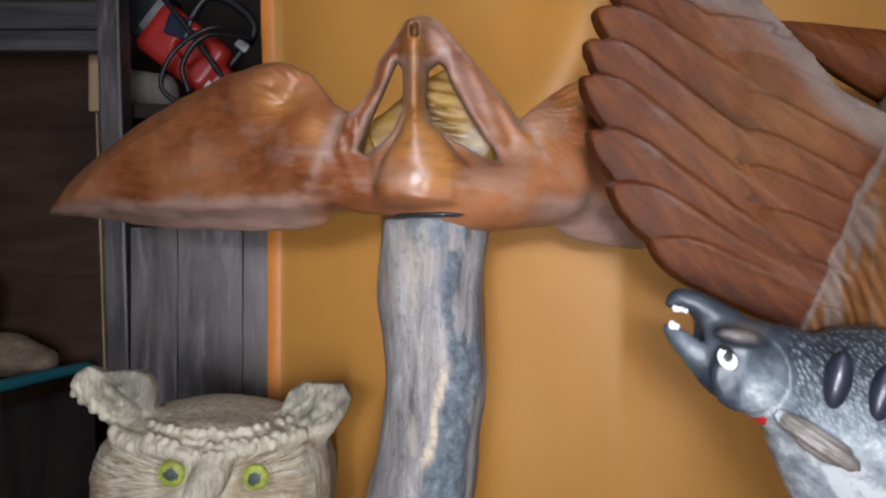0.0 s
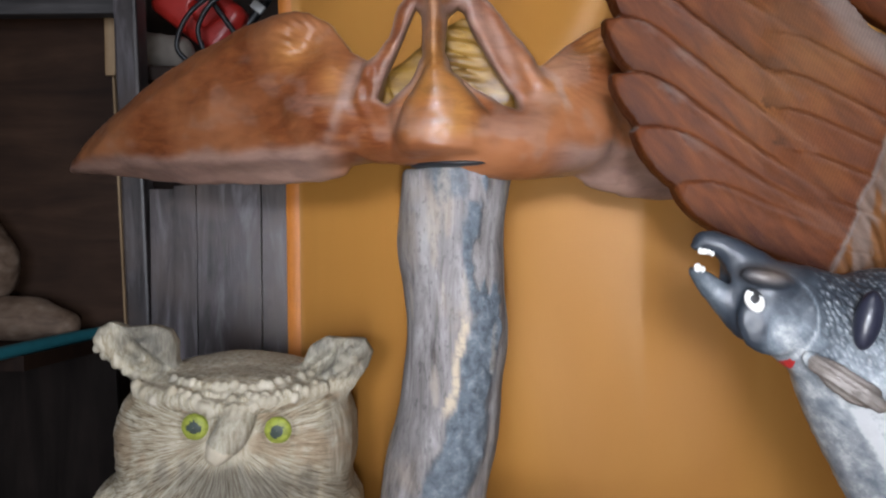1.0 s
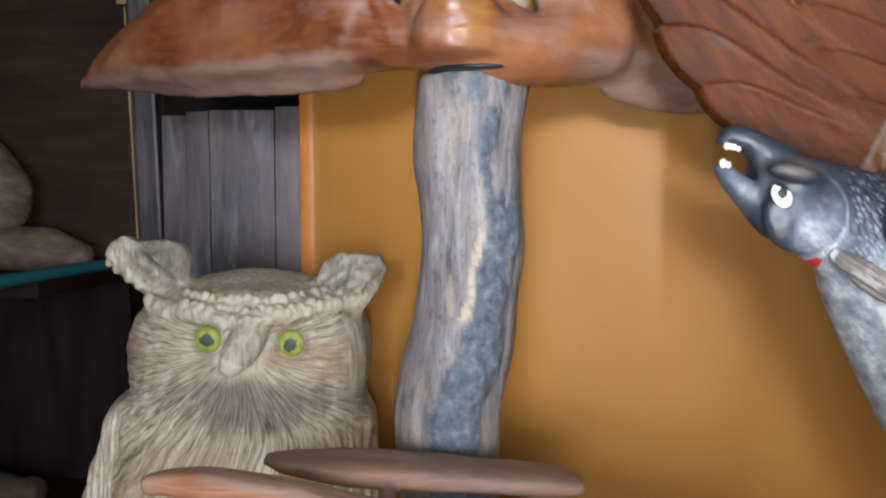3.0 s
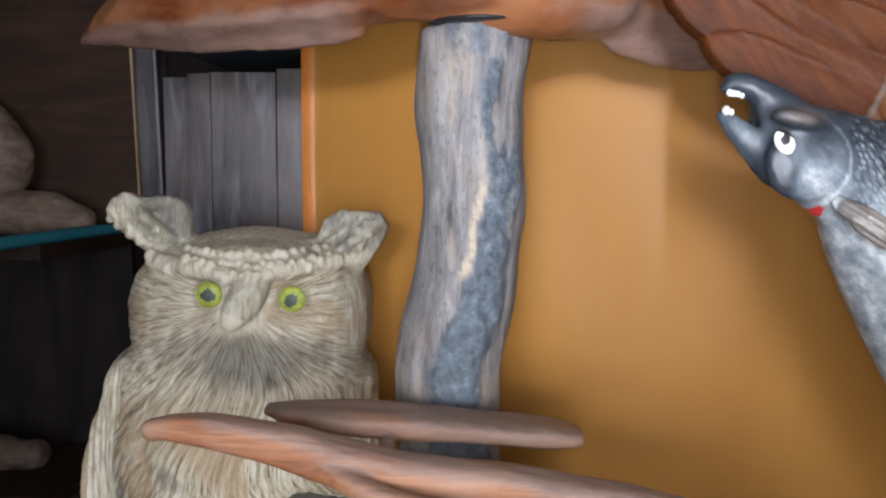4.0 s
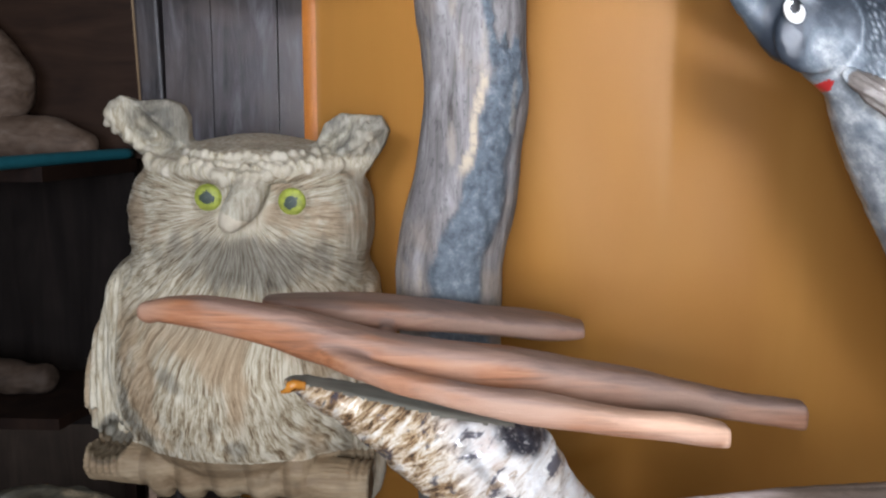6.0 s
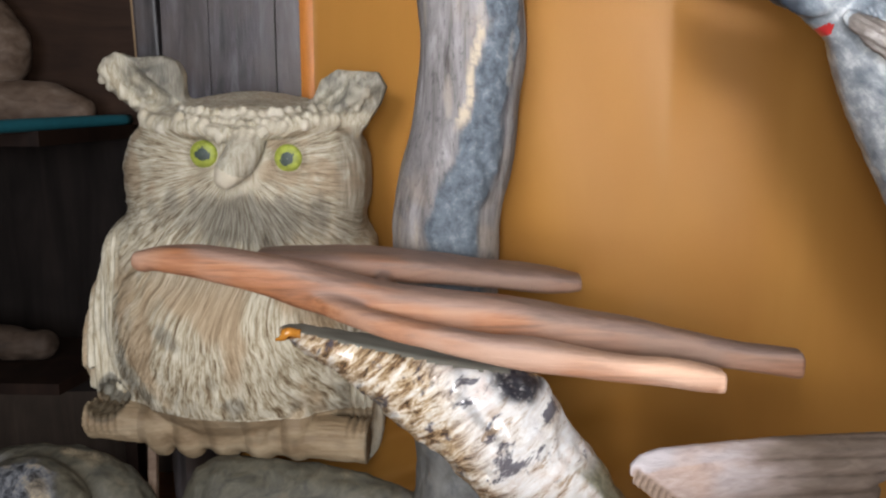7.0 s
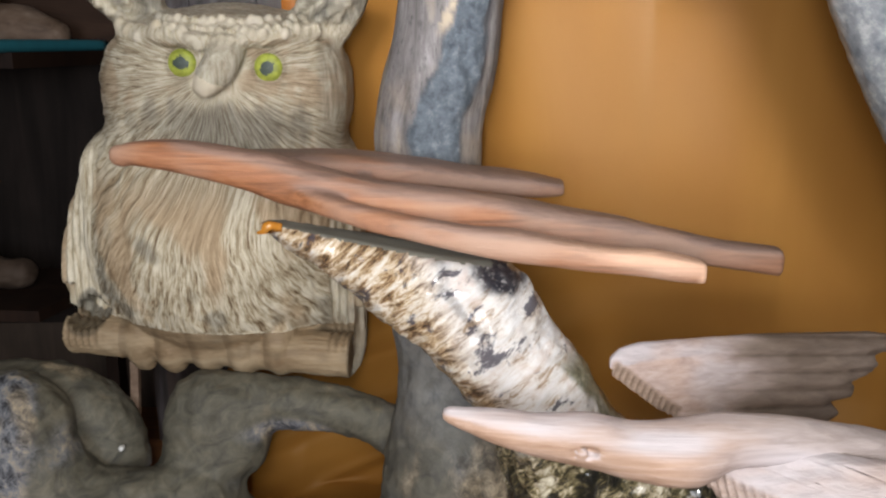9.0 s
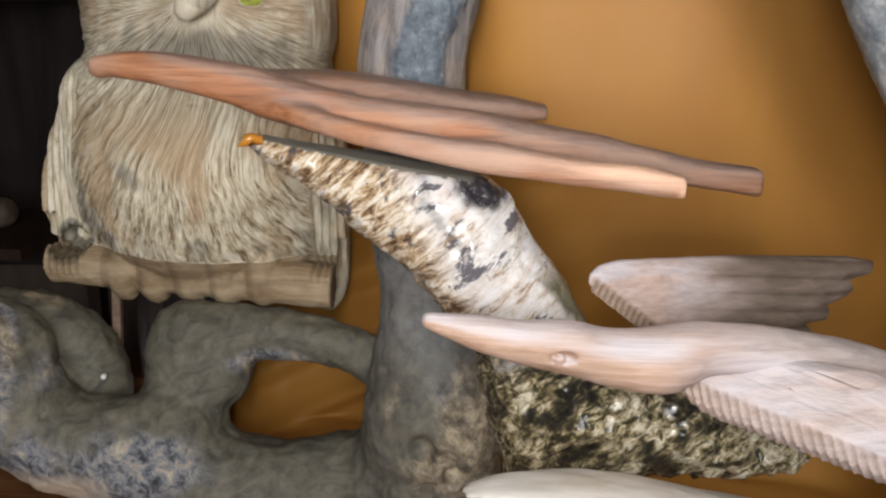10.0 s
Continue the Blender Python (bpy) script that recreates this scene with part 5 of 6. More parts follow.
# ---- eagle with a feathered wing ----
def eagle():
    s = Solid((0.11, 0.78, 1.33), (0.72, 1.12, 1.86), 0.0023)
    # rows of tip, root and half width; the lower rows lie over the upper
    long = [((0.190, 1.800), (0.340, 1.640), 0.028), ((0.176, 1.745), (0.318, 1.620), 0.027), ((0.160, 1.706), (0.312, 1.596), 0.026), ((0.150, 1.672), (0.306, 1.540), 0.026), ((0.1455, 1.634), (0.318, 1.486), 0.026),
            ((0.152, 1.576), (0.340, 1.428), 0.027), ((0.174, 1.518), (0.358, 1.393), 0.027), ((0.214, 1.458), (0.370, 1.384), 0.024)]
    short = [((0.284, 1.650), (0.42, 1.560), 0.024), ((0.288, 1.610), (0.428, 1.514), 0.023), ((0.290, 1.570), (0.425, 1.480), 0.023), ((0.291, 1.532), (0.422, 1.456), 0.022), ((0.303, 1.488), (0.416, 1.428), 0.021), ((0.317, 1.442), (0.408, 1.398), 0.020), ((0.347, 1.392), (0.40, 1.370), 0.014)]
    small = [((0.268 + 0.024 * i, 1.688 - 0.0195 * i), (0.312 + 0.024 * i, 1.668 - 0.0195 * i), 0.017) for i in range(7)]
    x, z = s.p[:, 0, :, 0], s.p[:, 0, :, 2]
    high, gap, ridge_pale = np.full(x.shape, -0.03, np.float32), np.full(x.shape, 0.5, np.float32), np.zeros(x.shape, np.float32)
    valley_shade = np.zeros(x.shape, np.float32)
    for base, rows in ((0.0, long), (0.0035, short), (0.0065, small)):
        for number, ((tx, tz), (rx, rz), half) in enumerate(rows):
            length = math.hypot(rx - tx, rz - tz)
            ux, uz = (rx - tx) / length, (rz - tz) / length
            a, c = (x - tx) * ux + (z - tz) * uz, -(x - tx) * uz + (z - tz) * ux
            c = c + 0.02 * a * (length - a) / length
            width = half * np.clip(1 - (np.clip(1 - a / (2.6 * half), 0, 1)) ** 2, 0, 1) ** 0.75
            beyond = np.maximum(np.abs(c) - width, np.maximum(-a, a - length - 0.02))
            q = np.clip(c / half, -1, 1)
            lift = base + 0.0075 * (0.5 + 0.5 * q) + (0.0024 if base < 0.005 else 0.0008) * np.exp(-((q - 0.80) / 0.16) ** 2) - (0.003 * step(0.014, 0.0, a) if base == 0 else 0.0050 * step(0.035, 0.0, a)) - 0.0004 * number
            inside = beyond < 0
            better = inside & (lift > high)
            high = np.where(better, lift, high)
            # shade along each feather's lower edge, put into the colour below
            valley_shade = np.where(better, np.exp(-((q + 0.85) / 0.40) ** 2) * (base < 0.005), valley_shade)
            # highlight on the raised upper edge is painted pale; small feathers are paler too
            ridge_pale = np.where(better, np.exp(-((q - 0.8) / 0.2) ** 2) + (base > 0.005) * 1.6, ridge_pale)
            gap = np.minimum(gap, beyond if base < 0.005 else 0.5)
    rest = flat_distance(x, z, np.array([(0.25, 1.80), (0.27, 1.726), (0.325, 1.705), (0.352, 1.668), (0.395, 1.604), (0.445, 1.555), (0.50, 1.52), (0.47, 1.44), (0.402, 1.385), (0.36, 1.375), (0.30, 1.42), (0.25, 1.55), (0.22, 1.70), (0.22, 1.80)]))
    gap = np.minimum(gap, rest)
    for _ in range(1):
        p4 = np.pad(high, 1, mode="edge")
        high = (4 * high + p4[:-2, 1:-1] + p4[2:, 1:-1] + p4[1:-1, :-2] + p4[1:-1, 2:]) / 8
    high = np.maximum(high, np.where(rest < 0, 0.010 * step(0.0, 0.03, x - 0.39 + (z - 1.55) * 0.6), -0.03))
    mid = 0.925 - 0.10 * (x - 0.15) - 0.25 * np.maximum(x - 0.3, 0) + 0.06 * (z - 1.5)
    y = s.p[..., 1]
    wing = np.maximum((mid - 0.012 - high)[:, None, :] - y, y - (mid + 0.014)[:, None, :])
    s.f = np.minimum(s.f, np.maximum(wing, gap[:, None, :]) * 0.75).astype(np.float32)
    # far wing
    s.plate([(0.3706, 1.710), (0.4106, 1.7057), (0.4622, 1.699), (0.68, 1.67), (0.68, 1.50), (0.5526, 1.5765), (0.5061, 1.6056), (0.4558, 1.638), (0.4106, 1.670), (0.388, 1.6895)], lambda x, z: 1.0 - 0.10 * (x - 0.34), 0.022, 0, 0.03)
    # body
    s.tube([(0.60, 0.90, 1.60, 0.09), (0.545, 0.89, 1.52, 0.125), (0.510, 0.88, 1.45, 0.118), (0.485, 0.865, 1.39, 0.090)], 0.012, squash=(1, 0.85, 1))
    v, n, f = s.mesh()
    x, y, z = v.T
    body = step(0.402, 0.414, x - 0.41 * (z - 1.5) + 0.006 * grainy(v, (20, 20, 14), 27)) * (y < 0.945)
    streaks = np.sin((x * 0.9 + 0.35 * z) * 620 + 6 * grainy(v, (16, 16, 10), 4)) * body
    barbs = (1 - body) * (y < 0.95) * step(0.24, 0.32, x + 0.5 * (z - 1.55)) * (n[:, 1] < -0.3)
    v = v + n * (0.0009 * streaks + 0.0004 * grainy(v, 30, 3))[:, None]
    i = np.clip(((v[:, 0] - s.lo[0]) / s.h).round().astype(int), 0, ridge_pale.shape[0] - 1)
    k = np.clip(((v[:, 2] - s.lo[2]) / s.h).round().astype(int), 0, ridge_pale.shape[1] - 1)
    front = (n[:, 1] < -0.2) & (y < 0.95) & (body < 0.5)
    # grey tips and small feathers, plus edge highlights put into the colour
    pale = np.where(front, ridge_pale[i, k] * (0.10 + 0.45 * step(0.28, 0.18, x) * step(-0.5, 0.4, grainy(v, (30, 30, 30), 44))), 0)
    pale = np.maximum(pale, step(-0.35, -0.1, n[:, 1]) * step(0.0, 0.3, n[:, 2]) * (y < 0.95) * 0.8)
    rim = step(0.030, 0.012, -flat_distance(v[:, 0], v[:, 2], np.array([(0.25, 1.80), (0.27, 1.726), (0.325, 1.705), (0.352, 1.668), (0.395, 1.604), (0.445, 1.555), (0.60, 1.52), (0.47, 1.34), (0.1, 1.34), (0.1, 1.80)]))) * (y < 0.95) * step(0.23, 0.26, x) * step(1.52, 1.54, z)
    pale = np.maximum(pale, 0.65 * rim)
    pale = np.maximum(pale, body * 0.6 * step(0.1, 0.5, grainy(v, (60, 60, 10), 8)))
    border = step(0.05, 0.4, body) * step(0.98, 0.6, body)
    pale = np.maximum(pale, 0.75 * border)
    groove = np.clip(-streaks, 0, 1) * 0.35 * body + np.where(front, 0.95 * valley_shade[i, k], 0)
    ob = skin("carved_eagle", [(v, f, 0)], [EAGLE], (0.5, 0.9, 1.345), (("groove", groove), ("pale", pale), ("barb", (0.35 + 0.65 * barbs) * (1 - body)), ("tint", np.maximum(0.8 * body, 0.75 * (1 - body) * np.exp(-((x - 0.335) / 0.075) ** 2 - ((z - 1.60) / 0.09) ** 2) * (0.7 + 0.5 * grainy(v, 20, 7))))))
    return tagged(ob, "varnished brown carved eagle with layered wing feathers", "carving")


eagle()


# ---- painted salmon under the eagle ----
def fish():
    s = Solid((0.17, 0.70, 0.86), (0.74, 0.94, 1.44), 0.0023)
    s.tube([(0.246, 0.805, 1.372, 0.020), (0.266, 0.80, 1.354, 0.035), (0.300, 0.80, 1.338, 0.044), (0.345, 0.805, 1.314, 0.058), (0.392, 0.815, 1.288, 0.090), (0.420, 0.82, 1.248, 0.097), (0.452, 0.82, 1.190, 0.098), (0.486, 0.82, 1.128, 0.095), (0.54, 0.82, 1.03, 0.080), (0.60, 0.82, 0.93, 0.050)], 0, 40, squash=(1, 0.72, 1))
    # hooked upper jaw, lower jaw, mouth
    s.tube([(0.258, 0.80, 1.382, 0.016), (0.235, 0.80, 1.398, 0.012), (0.217, 0.802, 1.405, 0.009), (0.210, 0.803, 1.399, 0.006)], 0.010)
    s.tube([(0.255, 0.80, 1.332, 0.018), (0.226, 0.80, 1.359, 0.012), (0.209, 0.803, 1.377, 0.007)], 0.008)
    s.tube([(0.194, 0.80, 1.392, 0.007), (0.212, 0.80, 1.388, 0.0075), (0.226, 0.80, 1.380, 0.0065), (0.236, 0.80, 1.366, 0.003)], 0.003, away=True, squash=(1, 3.0, 1))
    s.egg((0.262, 0.775, 1.372), (0.022, 0.012, 0.008), 0.008, turn=(0, 14, 0))
    # gill cover, side fin, throat
    s.egg((0.270, 0.779, 1.336), (0.032, 0.010, 0.032), 0.004)
    s.tube([(0.298, 0.770, 1.303, 0.007), (0.318, 0.760, 1.288, 0.0115), (0.338, 0.752, 1.274, 0.0110), (0.352, 0.746, 1.264, 0.005)], 0.002, squash=(1, 0.35, 1))
    v, n, f = s.mesh()
    x, y, z = v.T
    fin = (y < 0.7665) & (x > 0.292) & (x < 0.366) & (np.abs((z - 1.303) + 0.70 * (x - 0.298)) < 0.020) & (y < np.interp(x, (0.29, 0.31, 0.36), (0.772, 0.764, 0.752)))
    v = v + n * (np.where(fin, 0.0012 * np.sin((x * 0.7 + z) * 1000), 0) + 0.0006 * grainy(v, 120, 3))[:, None]
    # how far up the flank: 1 on the back, 0 on the belly
    head = step(0.315, 0.300, x)
    level = (z - np.interp(x, (0.2, 0.30, 0.35, 0.40, 0.46, 0.6), (1.355, 1.335, 1.325, 1.315, 1.26, 1.05))) / 0.085 + 0.50
    back = np.clip(level + head * (0.10 + 0.75 * step(0.268, 0.238, x + 0.35 * (z - 1.35))) - 0.35 * np.exp(-((x - 0.275) / 0.022) ** 2 - ((z - 1.325) / 0.022) ** 2), 0, 1)
    gill = np.hypot((x - 0.262) / 0.043, (z - 1.338) / 0.044)
    back = np.clip(back - 0.6 * np.exp(-((gill - 1.0) / 0.035) ** 2) * (y < 0.80) * (x > 0.282), 0, 1)
    # dark mask from the hooked snout down past the eye, pale hood over the brow
    way, mask = ((0.211, 1.403), (0.232, 1.392), (0.239, 1.360), (0.246, 1.326)), np.full(len(v), 9.0)
    for (ax, az), (bx, bz) in zip(way, way[1:]):
        t = np.clip(((x - ax) * (bx - ax) + (z - az) * (bz - az)) / ((bx - ax) ** 2 + (bz - az) ** 2), 0, 1)
        mask = np.minimum(mask, np.hypot(x - ax - t * (bx - ax), z - az - t * (bz - az)))
    mask = step(0.014, 0.007, mask + 0.004 * grainy(v, 60, 4)) * (z > 1.318)
    hood = step(0.004, 0.012, (z - 1.398) + 0.33 * (x - 0.245) + 0.003 * grainy(v, 40, 6)) * step(0.222, 0.236, x) * step(0.34, 0.31, x)
    back = np.clip(back * (1 - 0.75 * hood) + 0.22 * hood + 0.6 * mask, 0, 1)
    back = np.clip(back + 0.16 * step(0.305, 0.33, x) + 0.20 * step(0.33, 0.305, x) * (1 - np.exp(-((x - 0.275) / 0.024) ** 2 - ((z - 1.325) / 0.022) ** 2)), 0, 1)
    jaw = step(0.236, 0.226, x) * step(1.386, 1.378, z)
    back = back * (1 - 0.6 * jaw) + 0.18 * jaw
    inward = (x - 0.293) * 0.866 + (z - 1.275) * 0.5
    belly = step(1.285, 1.265, z + 0.45 * (x - 0.30))
    band = step(0.030, 0.020, inward + 0.006 * grainy(v, (20, 20, 8), 5)) * belly
    back = back * (1 - belly) + belly * (-0.22 + 0.42 * band + 0.25 * step(0.006, 0.002, np.abs(inward - 0.040)))
    back[fin] = 0.55
    scaled = 0.8 * step(0.304, 0.315, x) * (~fin) * step(-0.10, 0.25, level)
    m = at_faces(v, f)
    kind = np.zeros(len(f), np.int32)
    kind[(np.hypot(m[:, 0] - 0.2865, (m[:, 2] - 1.2945)) < 0.0050) & (m[:, 1] < 0.815)] = 2
    shapes = [(v, f, kind)]
    ev, ef = ball((0, 0, 0), (0.0080, 0.0112, 0.0034), 24, (90, 0, 0))
    ev = ev @ np.array(Matrix.Rotation(radians(-32), 3, "Y")).T
    c = at_faces(ev, ef)
    mark = np.where((np.hypot((c[:, 0] + 0.0005) * 1.1, c[:, 2] - 0.0020) < 0.0044) | (c[:, 2] > 0.0062 - 0.45 * c[:, 0]), 3, 1)
    shapes.append((ev + np.array((0.2500, 0.7690, 1.3535)), ef, mark))
    for a, b, r in ((0.2105, 1.3960, 0.0028), (0.2140, 1.3955, 0.0026), (0.2175, 1.3950, 0.0024), (0.2210, 1.3935, 0.0022), (0.2080, 1.3810, 0.0036), (0.2125, 1.3795, 0.0026)):
        shapes.append((*ball((a, 0.795, b), (r, r, r * 1.2), 8), 1))
    for a, b, t in ((0.342, 1.3370, 12), (0.380, 1.324, 14)):
        shapes.append((*ball((a, 0.757, b), (0.0115, 0.010, 0.026), 14, (0, t, 0)), 4))
    brown = np.clip(np.where(fin, 0.8, 0) + 0.8 * np.exp(-((x - 0.265) / 0.018) ** 2 - ((z - 1.376) / 0.007) ** 2), 0, 1)
    ob = skin("carved_salmon", shapes, [SALMON, TOOTH, RED_PAINT, FISH_EYE, CLAW], (0.45, 0.82, 1.0), (("back", back), ("scaled", scaled), ("brown", brown)))
    return tagged(ob, "painted silver carved salmon gripped by black claws", "carving")


fish()
stump = part("eagle_stump", pipe([(0.66, 0.86, 0.452, 0.10), (0.665, 0.86, 0.8, 0.09), (0.66, 0.87, 1.1, 0.085), (0.64, 0.89, 1.40, 0.07)], 20, 20), DRIFT, smooth=True)
tagged(stump, "grey wooden stump carrying the carved eagle", "stump")


# ---- birch limb ----
def birch_log():
    s = Solid((-0.20, 0.62, 0.445), (0.42, 0.93, 1.10), 0.0036)
    s.tube([(-0.155, 0.755, 1.045, 0.014), (-0.115, 0.752, 1.030, 0.020), (-0.055, 0.75, 1.003, 0.037), (0.002, 0.75, 0.979, 0.052), (0.040, 0.75, 0.934, 0.051), (0.074, 0.752, 0.892, 0.050), (0.10, 0.765, 0.835, 0.055), (0.125, 0.78, 0.77, 0.062), (0.14, 0.79, 0.68, 0.065), (0.15, 0.80, 0.56, 0.075), (0.15, 0.80, 0.44, 0.095)], 0, 50)
    s.tube([(0.11, 0.775, 0.805, 0.055), (0.19, 0.765, 0.79, 0.052), (0.27, 0.765, 0.770, 0.038), (0.335, 0.765, 0.752, 0.018)], 0.03)
    s.block((-0.06, 0.75, 1.0615), (0.16, 0.1, 0.030), 0, 0.003, True, (0, 8, 0))
    v, n, f = s.mesh()
    x, y, z = v.T
    plates = grainy(v, (26, 26, 60), 4)
    v = v + n * (0.0026 * plates + 0.0040 * np.maximum(grainy(v, 24, 9), 0) + (0.0014 + 0.0030 * step(0.89, 0.85, z)) * grainy(v, (110, 110, 60), 3))[:, None] * step(-0.2, 0.1, 0.7 - n[:, 2])[:, None]
    m, nm = at_faces(v, f), n[f].mean(1)
    kind = np.zeros(len(f), np.int32)
    flat = 1.0335 - 0.1405 * (m[:, 0] + 0.06)
    kind[(np.abs(m[:, 2] - flat) < 0.006) & (nm[:, 2] > 0.8) & (m[:, 0] < 0.03)] = 1
    dark = step(0.880, 0.850, z + 0.02 * grainy(v, 30, 2))
    band = step(0.006, -0.004, np.hypot((x - 0.040) / 1.5, z - 1.014 + 0.008 * grainy(v, 50, 4)) - 0.018)
    band = np.maximum(band, step(0.004, -0.002, np.abs((x - 0.002) + 0.55 * (z - 0.99) + 0.006 * grainy(v, 60, 6)) - 0.004) * step(0.955, 0.975, z) * 0.45)
    brown = step(0.010, -0.03, x + 0.5 * (z - 0.98)) + 0.6 * step(0.93, 0.89, z) * step(0.06, 0.03, x)
    moss = step(0.004, 0.012, (x - 0.078) + (z - 0.90) * 0.72 - 0.026 + 0.012 * grainy(v, 40, 5)) * step(0.945, 0.925, z) * step(0.85, 0.88, z)
    shapes = [(v, f, kind)]
    ob = skin("birch_log", shapes, [BIRCH, CUT], (0.15, 0.80, 0.452), (("dark_bark", dark), ("moss", moss), ("black_band", band), ("brown_bark", np.clip(brown, 0, 1))))
    return tagged(ob, "glossy birch limb with peeling white and black bark", "log")


birch_log()
lump("amber_chip", (-0.155, 0.735, 1.040), [[(-0.163, 0.730, 1.043, 0.004), (-0.156, 0.732, 1.047, 0.006), (-0.149, 0.735, 1.045, 0.005)]], "small amber splinter at the birch end", AMBER)


# ---- flying ducks and geese ----
def flying_duck():
    s = Solid((-0.33, 0.62, 0.98), (0.32, 1.02, 1.13), 0.0024)
    s.tube([(-0.292, 0.77, 1.100, 0.0075), (-0.267, 0.77, 1.101, 0.0112), (-0.232, 0.77, 1.097, 0.0138), (-0.178, 0.77, 1.087, 0.016), (-0.139, 0.77, 1.075, 0.018), (-0.07, 0.77, 1.060, 0.019), (0.018, 0.772, 1.050, 0.0195), (0.077, 0.774, 1.040, 0.0185), (0.125, 0.776, 1.034, 0.0165), (0.174, 0.778, 1.027, 0.013), (0.223, 0.78, 1.018, 0.0112), (0.300, 0.783, 1.008, 0.0115)], 0, 130, squash=(1, 1.35, 1), square=3.2)
    s.egg((-0.290, 0.77, 1.096), (0.008, 0.010, 0.0065), 0.004)
    s.tube([(-0.150, 0.765, 1.072, 0.008), (-0.10, 0.732, 1.062, 0.0085), (-0.063, 0.715, 1.055, 0.0088), (0.004, 0.703, 1.045, 0.0105), (0.049, 0.70, 1.040, 0.0122), (0.111, 0.70, 1.0305, 0.0102), (0.151, 0.70, 1.0275, 0.0105), (0.180, 0.70, 1.0230, 0.0100), (0.205, 0.70, 1.0180, 0.0070)], 0.006, 90, squash=(1, 1.25, 1), square=3.2)
    s.block((0.216, 0.70, 1.02), (0.020, 0.03, 0.05), 0, 0.002, True)
    s.tube([(-0.215, 0.885, 1.086, 0.004), (-0.185, 0.885, 1.082, 0.0085), (-0.115, 0.885, 1.077, 0.0120), (-0.05, 0.895, 1.070, 0.0120), (0.002, 0.91, 1.062, 0.0110), (0.061, 0.92, 1.0545, 0.0105), (0.092, 0.92, 1.0515, 0.0080), (0.112, 0.92, 1.0515, 0.0050)], 0.002, 90, squash=(1, 3.2, 1), square=4)
    s.tube([(-0.09, 0.78, 1.058, 0.010), (-0.09, 0.88, 1.068, 0.008)], 0.004)
    s.block((0.330, 0.78, 1.0), (0.047, 0.1, 0.1), 0, 0.002, True)
    s.block((0.126, 0.92, 1.05), (0.020, 0.06, 0.03), 0, 0.001, True)
    v, n, f = s.mesh()
    v = v + n * (0.0009 * grainy(v, (14, 60, 60), 5) + 0.0004 * grainy(v, 30, 2))[:, None]
    x, y, z = v.T
    tail = step(-0.02, 0.10, x + 0.05 * grainy(v, 20, 3)) * (y > 0.735) * (y < 0.83)
    darkened = np.maximum(0.60 * tail, 0.55 * (y > 0.83))
    # lit upper facet of the near wing is painted pale, as is its cut end
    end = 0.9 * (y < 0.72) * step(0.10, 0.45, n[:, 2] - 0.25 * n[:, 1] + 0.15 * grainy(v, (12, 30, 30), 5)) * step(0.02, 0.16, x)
    end = np.maximum(end, (y < 0.735) * step(0.186, 0.193, x))
    ob = skin("carved_duck", [(v, f, 0)], [DUCK], (-0.05, 0.77, 1.02), (("darkened", 0.6 * darkened), ("pale", end), ("tint", np.clip(0.9 * step(0.1, 0.7, n[:, 2]) * step(-0.5, 0.2, grainy(v, (10, 40, 40), 13)) + 0.5 * darkened, 0, 1))))
    return tagged(ob, "red-brown carved flying duck with long narrow wings", "carving", "carved flying birds")


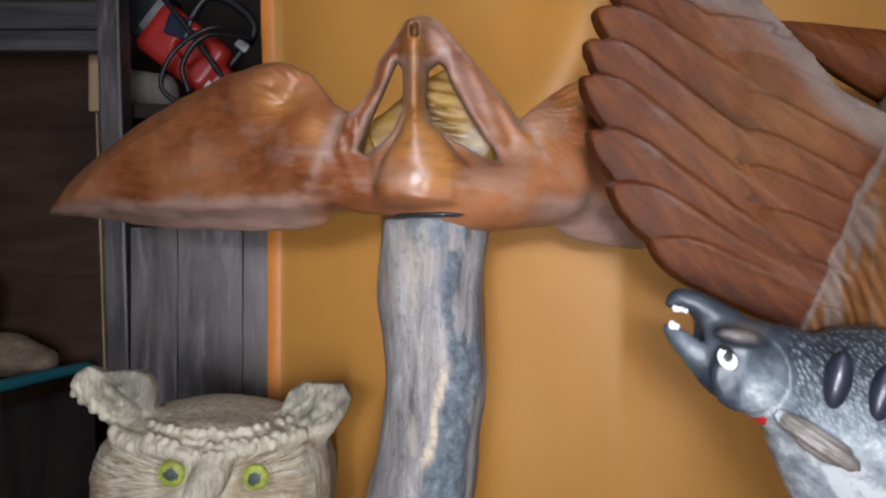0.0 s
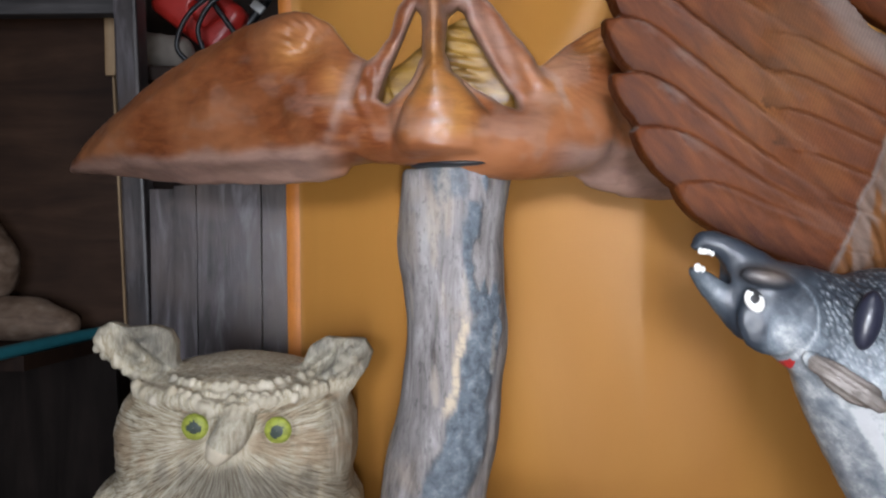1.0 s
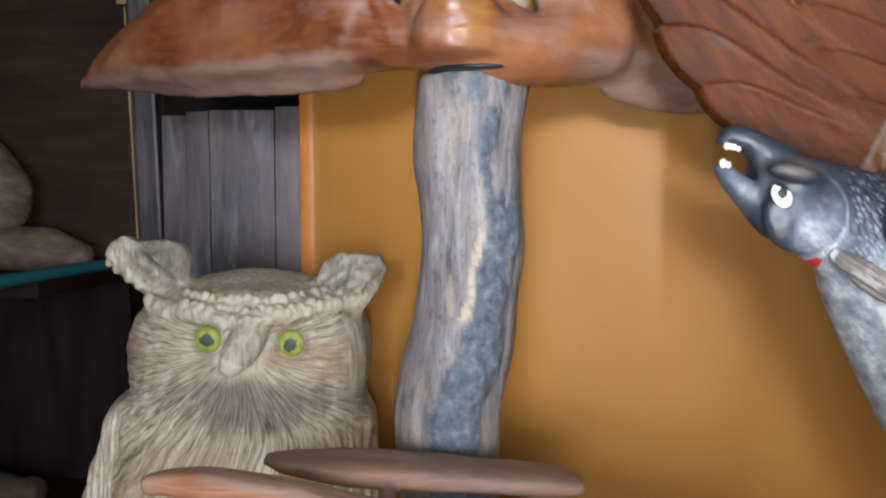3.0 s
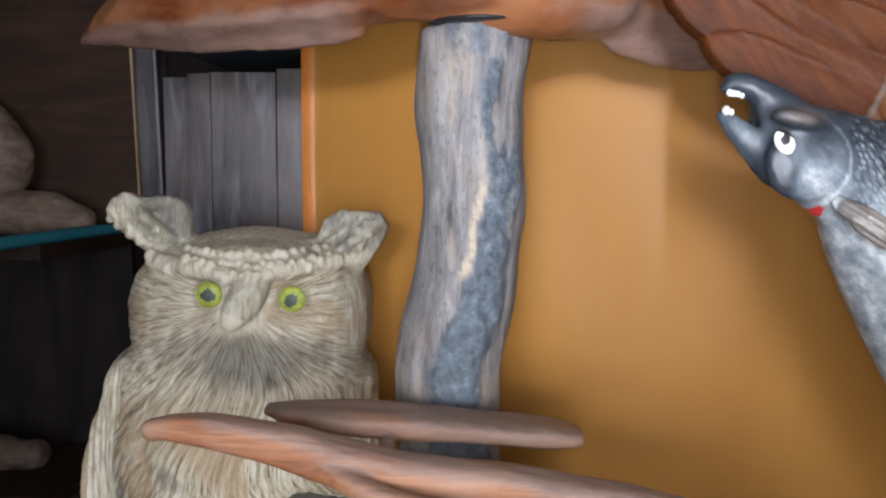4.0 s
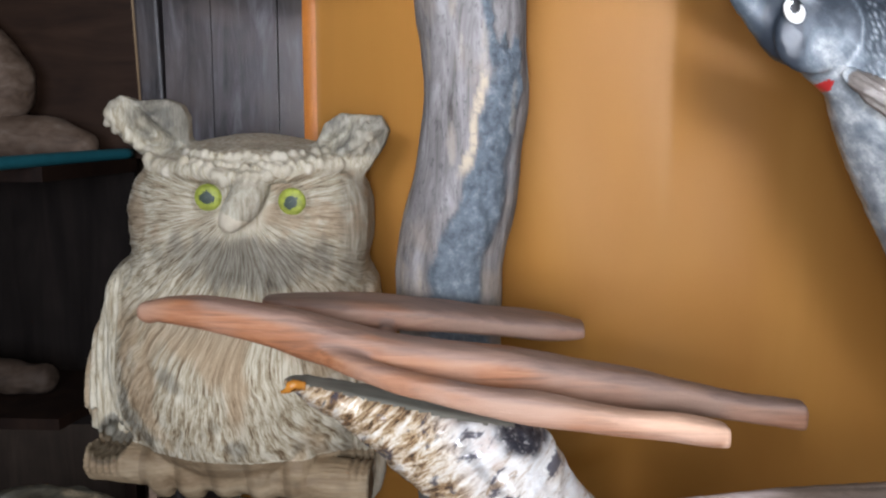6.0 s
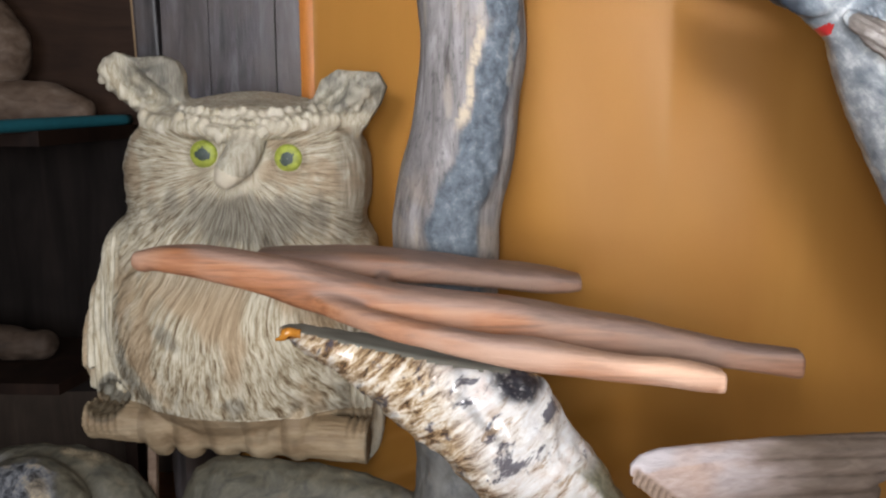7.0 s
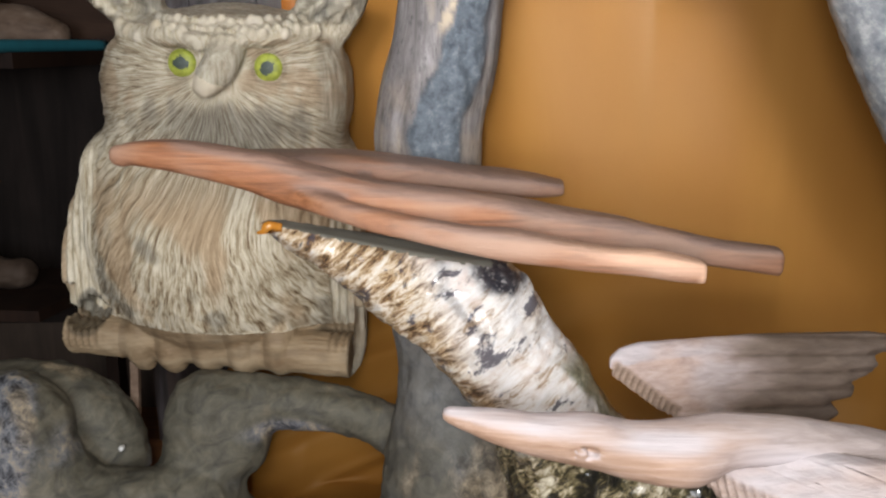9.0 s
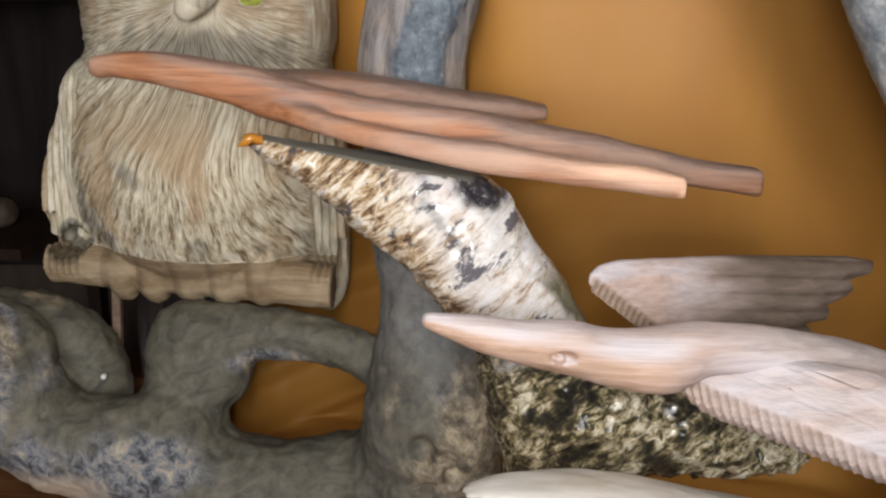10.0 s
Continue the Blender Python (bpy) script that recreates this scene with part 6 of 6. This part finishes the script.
def flying_goose(name, at, material, label, wings):
    s = Solid((-0.03, 0.52, 0.84), (0.60, 0.72, 0.98), 0.0024)
    s.tube([(-0.002, 0.60, 0.940, 0.0055), (0.02, 0.60, 0.934, 0.010), (0.055, 0.60, 0.927, 0.0155), (0.09, 0.60, 0.923, 0.019), (0.13, 0.60, 0.915, 0.021), (0.165, 0.602, 0.914, 0.0245), (0.20, 0.606, 0.922, 0.020), (0.26, 0.615, 0.914, 0.021), (0.34, 0.63, 0.888, 0.024), (0.43, 0.65, 0.858, 0.022), (0.52, 0.67, 0.83, 0.010)], 0, 50)
    s.egg((0.092, 0.580, 0.9200), (0.0105, 0.009, 0.0050), 0.001, True, (0, -8, 0))
    s.egg((0.090, 0.5845, 0.9195), (0.0055, 0.004, 0.0035), 0.0005)
    # far wing stands up behind the back, near wing reaches out in front
    far = [(0.128, 0.931), (0.130, 0.939), (0.138, 0.945), (0.156, 0.948), (0.268, 0.942), (0.394, 0.930), (0.426, 0.923), (0.419, 0.913), (0.396, 0.909), (0.400, 0.902), (0.394, 0.895), (0.368, 0.891), (0.374, 0.884), (0.368, 0.878), (0.346, 0.876), (0.354, 0.866), (0.33, 0.85), (0.222, 0.862), (0.171, 0.892), (0.130, 0.924)]
    u = Solid((0.10, 0.68, 0.83), (0.45, 0.88, 0.975), 0.0020)
    quills = lambda x, z: np.abs(np.sin((z + 0.22 * x - 0.10 * (x - 0.2)) * 215))
    u.plate(far, lambda x, z: 0.722 + 0.42 * (x - 0.134) + 0.35 * (z - 0.93), 0.0085, 0, 0.014, lambda x, z, d: 0.0045 * quills(x, z) * step(0.22, 0.30, x))
    uv, un, uf = u.mesh()
    along = ((uv[:, 0] - 0.130) * 0.041 - (uv[:, 2] - 0.924) * 0.032) / 0.052
    inward = ((uv[:, 0] - 0.130) * 0.032 + (uv[:, 2] - 0.924) * 0.041) / 0.052
    far_band = step(0.0165, 0.0125, inward) * step(0.075, 0.068, along) * step(-0.008, -0.002, along)
    far_notch = far_band * step(-0.001, 0.004, inward) * (0.5 - 0.5 * np.cos(2 * math.pi * (along / 0.0064 + inward * 45)))
    uv = uv - un * (0.0030 * far_notch + 0.0018 * far_band)[:, None]
    v, n, f = s.mesh()
    v = v + n * (0.0008 * grainy(v, (14, 60, 60), 5) + 0.0010 * grainy(v, 30, 2))[:, None]
    # near wing, shaped flat and then set at its slant
    w = Solid((-0.05, -0.03, -0.03), (0.30, 0.03, 0.15), 0.0021)
    outline = [(-0.014, 0.024), (-0.012, 0.012), (-0.004, 0.002), (0.012, -0.004), (0.03, -0.005), (0.06, -0.003), (0.14, 0.0), (0.23, 0.002), (0.27, 0.03), (0.25, 0.075), (0.10, 0.070), (0.02, 0.050), (-0.010, 0.035)]
    w.plate(outline, lambda x, z: 0.004 - 0.10 * z + 0 * x, 0.0125, 0, 0.013, lambda x, z, d: 0.0005 * np.sin(z * 1250 + 60 * x) * step(0.016, 0.024, z))
    e1 = Vector((0.192, -0.128, -0.036)).normalized()
    e3 = Vector((0.035, 0.048, 0.042))
    e3 = (e3 - e1 * e3.dot(e1)).normalized()
    turn = np.array(Matrix((e1, e3.cross(e1), e3)))
    nv, nn, nf = w.mesh()
    near_band = step(0.012, 0.007, nv[:, 2]) * step(0.250, 0.235, nv[:, 0]) * step(0.45, 0.15, nn[:, 2])
    near_notch = near_band * step(0.012, 0.008, nv[:, 1]) * (0.5 - 0.5 * np.cos(2 * math.pi * (nv[:, 0] / 0.0072 - nv[:, 1] * 60 + 60 * nv[:, 2] + 0.12 * grainy(nv, 40, 21))))
    nv = (nv + nn * (0.0007 * grainy(nv, (14, 60, 60), 7) - 0.0042 * near_notch)[:, None]) @ turn + np.array((0.185, 0.598, 0.888))
    shapes = [(v, f, 0), (nv, nf, 0), (uv, uf, 0)]
    every = np.vstack([v, nv, uv])
    normals = np.vstack([n, nn @ turn, un])
    none = np.zeros(len(v))
    band = np.concatenate([none, 0.55 * near_band, far_band])
    notch = np.concatenate([none, 0.9 * near_notch, far_notch])
    crown = np.concatenate([0.75 * step(0.15, 0.7, n[:, 2] + 0.25 * grainy(v, (14, 50, 50), 9)) * step(0.15, 0.25, v[:, 0]), np.zeros(len(nv) + len(uv))])
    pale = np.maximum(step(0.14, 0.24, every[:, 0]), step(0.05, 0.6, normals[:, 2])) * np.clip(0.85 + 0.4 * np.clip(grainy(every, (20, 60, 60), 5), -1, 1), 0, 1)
    behind = np.arange(len(every)) >= len(v) + len(nv)
    fan = step(0.18, 0.30, every[:, 0] - 0.5 * (every[:, 2] - 0.92) + 0.03 * grainy(every, (14, 14, 60), 3)) * behind
    dark = fan * (0.45 + 0.55 * np.clip(grainy(every, (12, 60, 110), 8), -1, 1)) + 1.0 * fan * step(0.40, 0.1, quills(every[:, 0], every[:, 2]))
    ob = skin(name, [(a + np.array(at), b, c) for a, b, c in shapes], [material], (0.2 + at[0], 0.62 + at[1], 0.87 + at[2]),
              (("pale", np.clip(pale * (1 - 0.6 * crown) * (1 - 0.9 * band) * (1 - 0.9 * fan), 0, 1)), ("tint", np.clip(0.75 * band + 0.9 * fan + crown, 0, 1)), ("groove", np.clip(0.8 * notch + 0.7 * dark, 0, 1)), ("darkened", 0.55 * fan)))
    return tagged(ob, label, "carving", "carved flying birds")


flying_duck()
flying_goose("carved_goose", (0, 0, 0), GOOSE, "pale pinkish carved flying goose with notched wings", True)


def low_bird():
    s = Solid((0.0, 0.5, 0.70), (0.5, 0.80, 0.86), 0.0036)
    s.tube([(0.028, 0.60, 0.804, 0.003), (0.06, 0.60, 0.807, 0.006), (0.12, 0.605, 0.804, 0.008), (0.20, 0.61, 0.790, 0.008), (0.30, 0.62, 0.765, 0.005)], 0, 30, squash=(1, 3.5, 1))
    s.tube([(0.08, 0.64, 0.765, 0.010), (0.14, 0.68, 0.742, 0.018), (0.22, 0.70, 0.728, 0.022), (0.34, 0.70, 0.718, 0.012)], 0.01)
    v, n, f = s.mesh()
    v = v + n * (0.0010 * grainy(v, (14, 60, 60), 5))[:, None]
    ob = skin("carved_small_bird", [(v, f, 0)], [PALE_BIRD], (0.2, 0.66, 0.75))
    return tagged(ob, "bleached carved flying bird with a narrow wing", "carving", "carved flying birds")


low_bird()
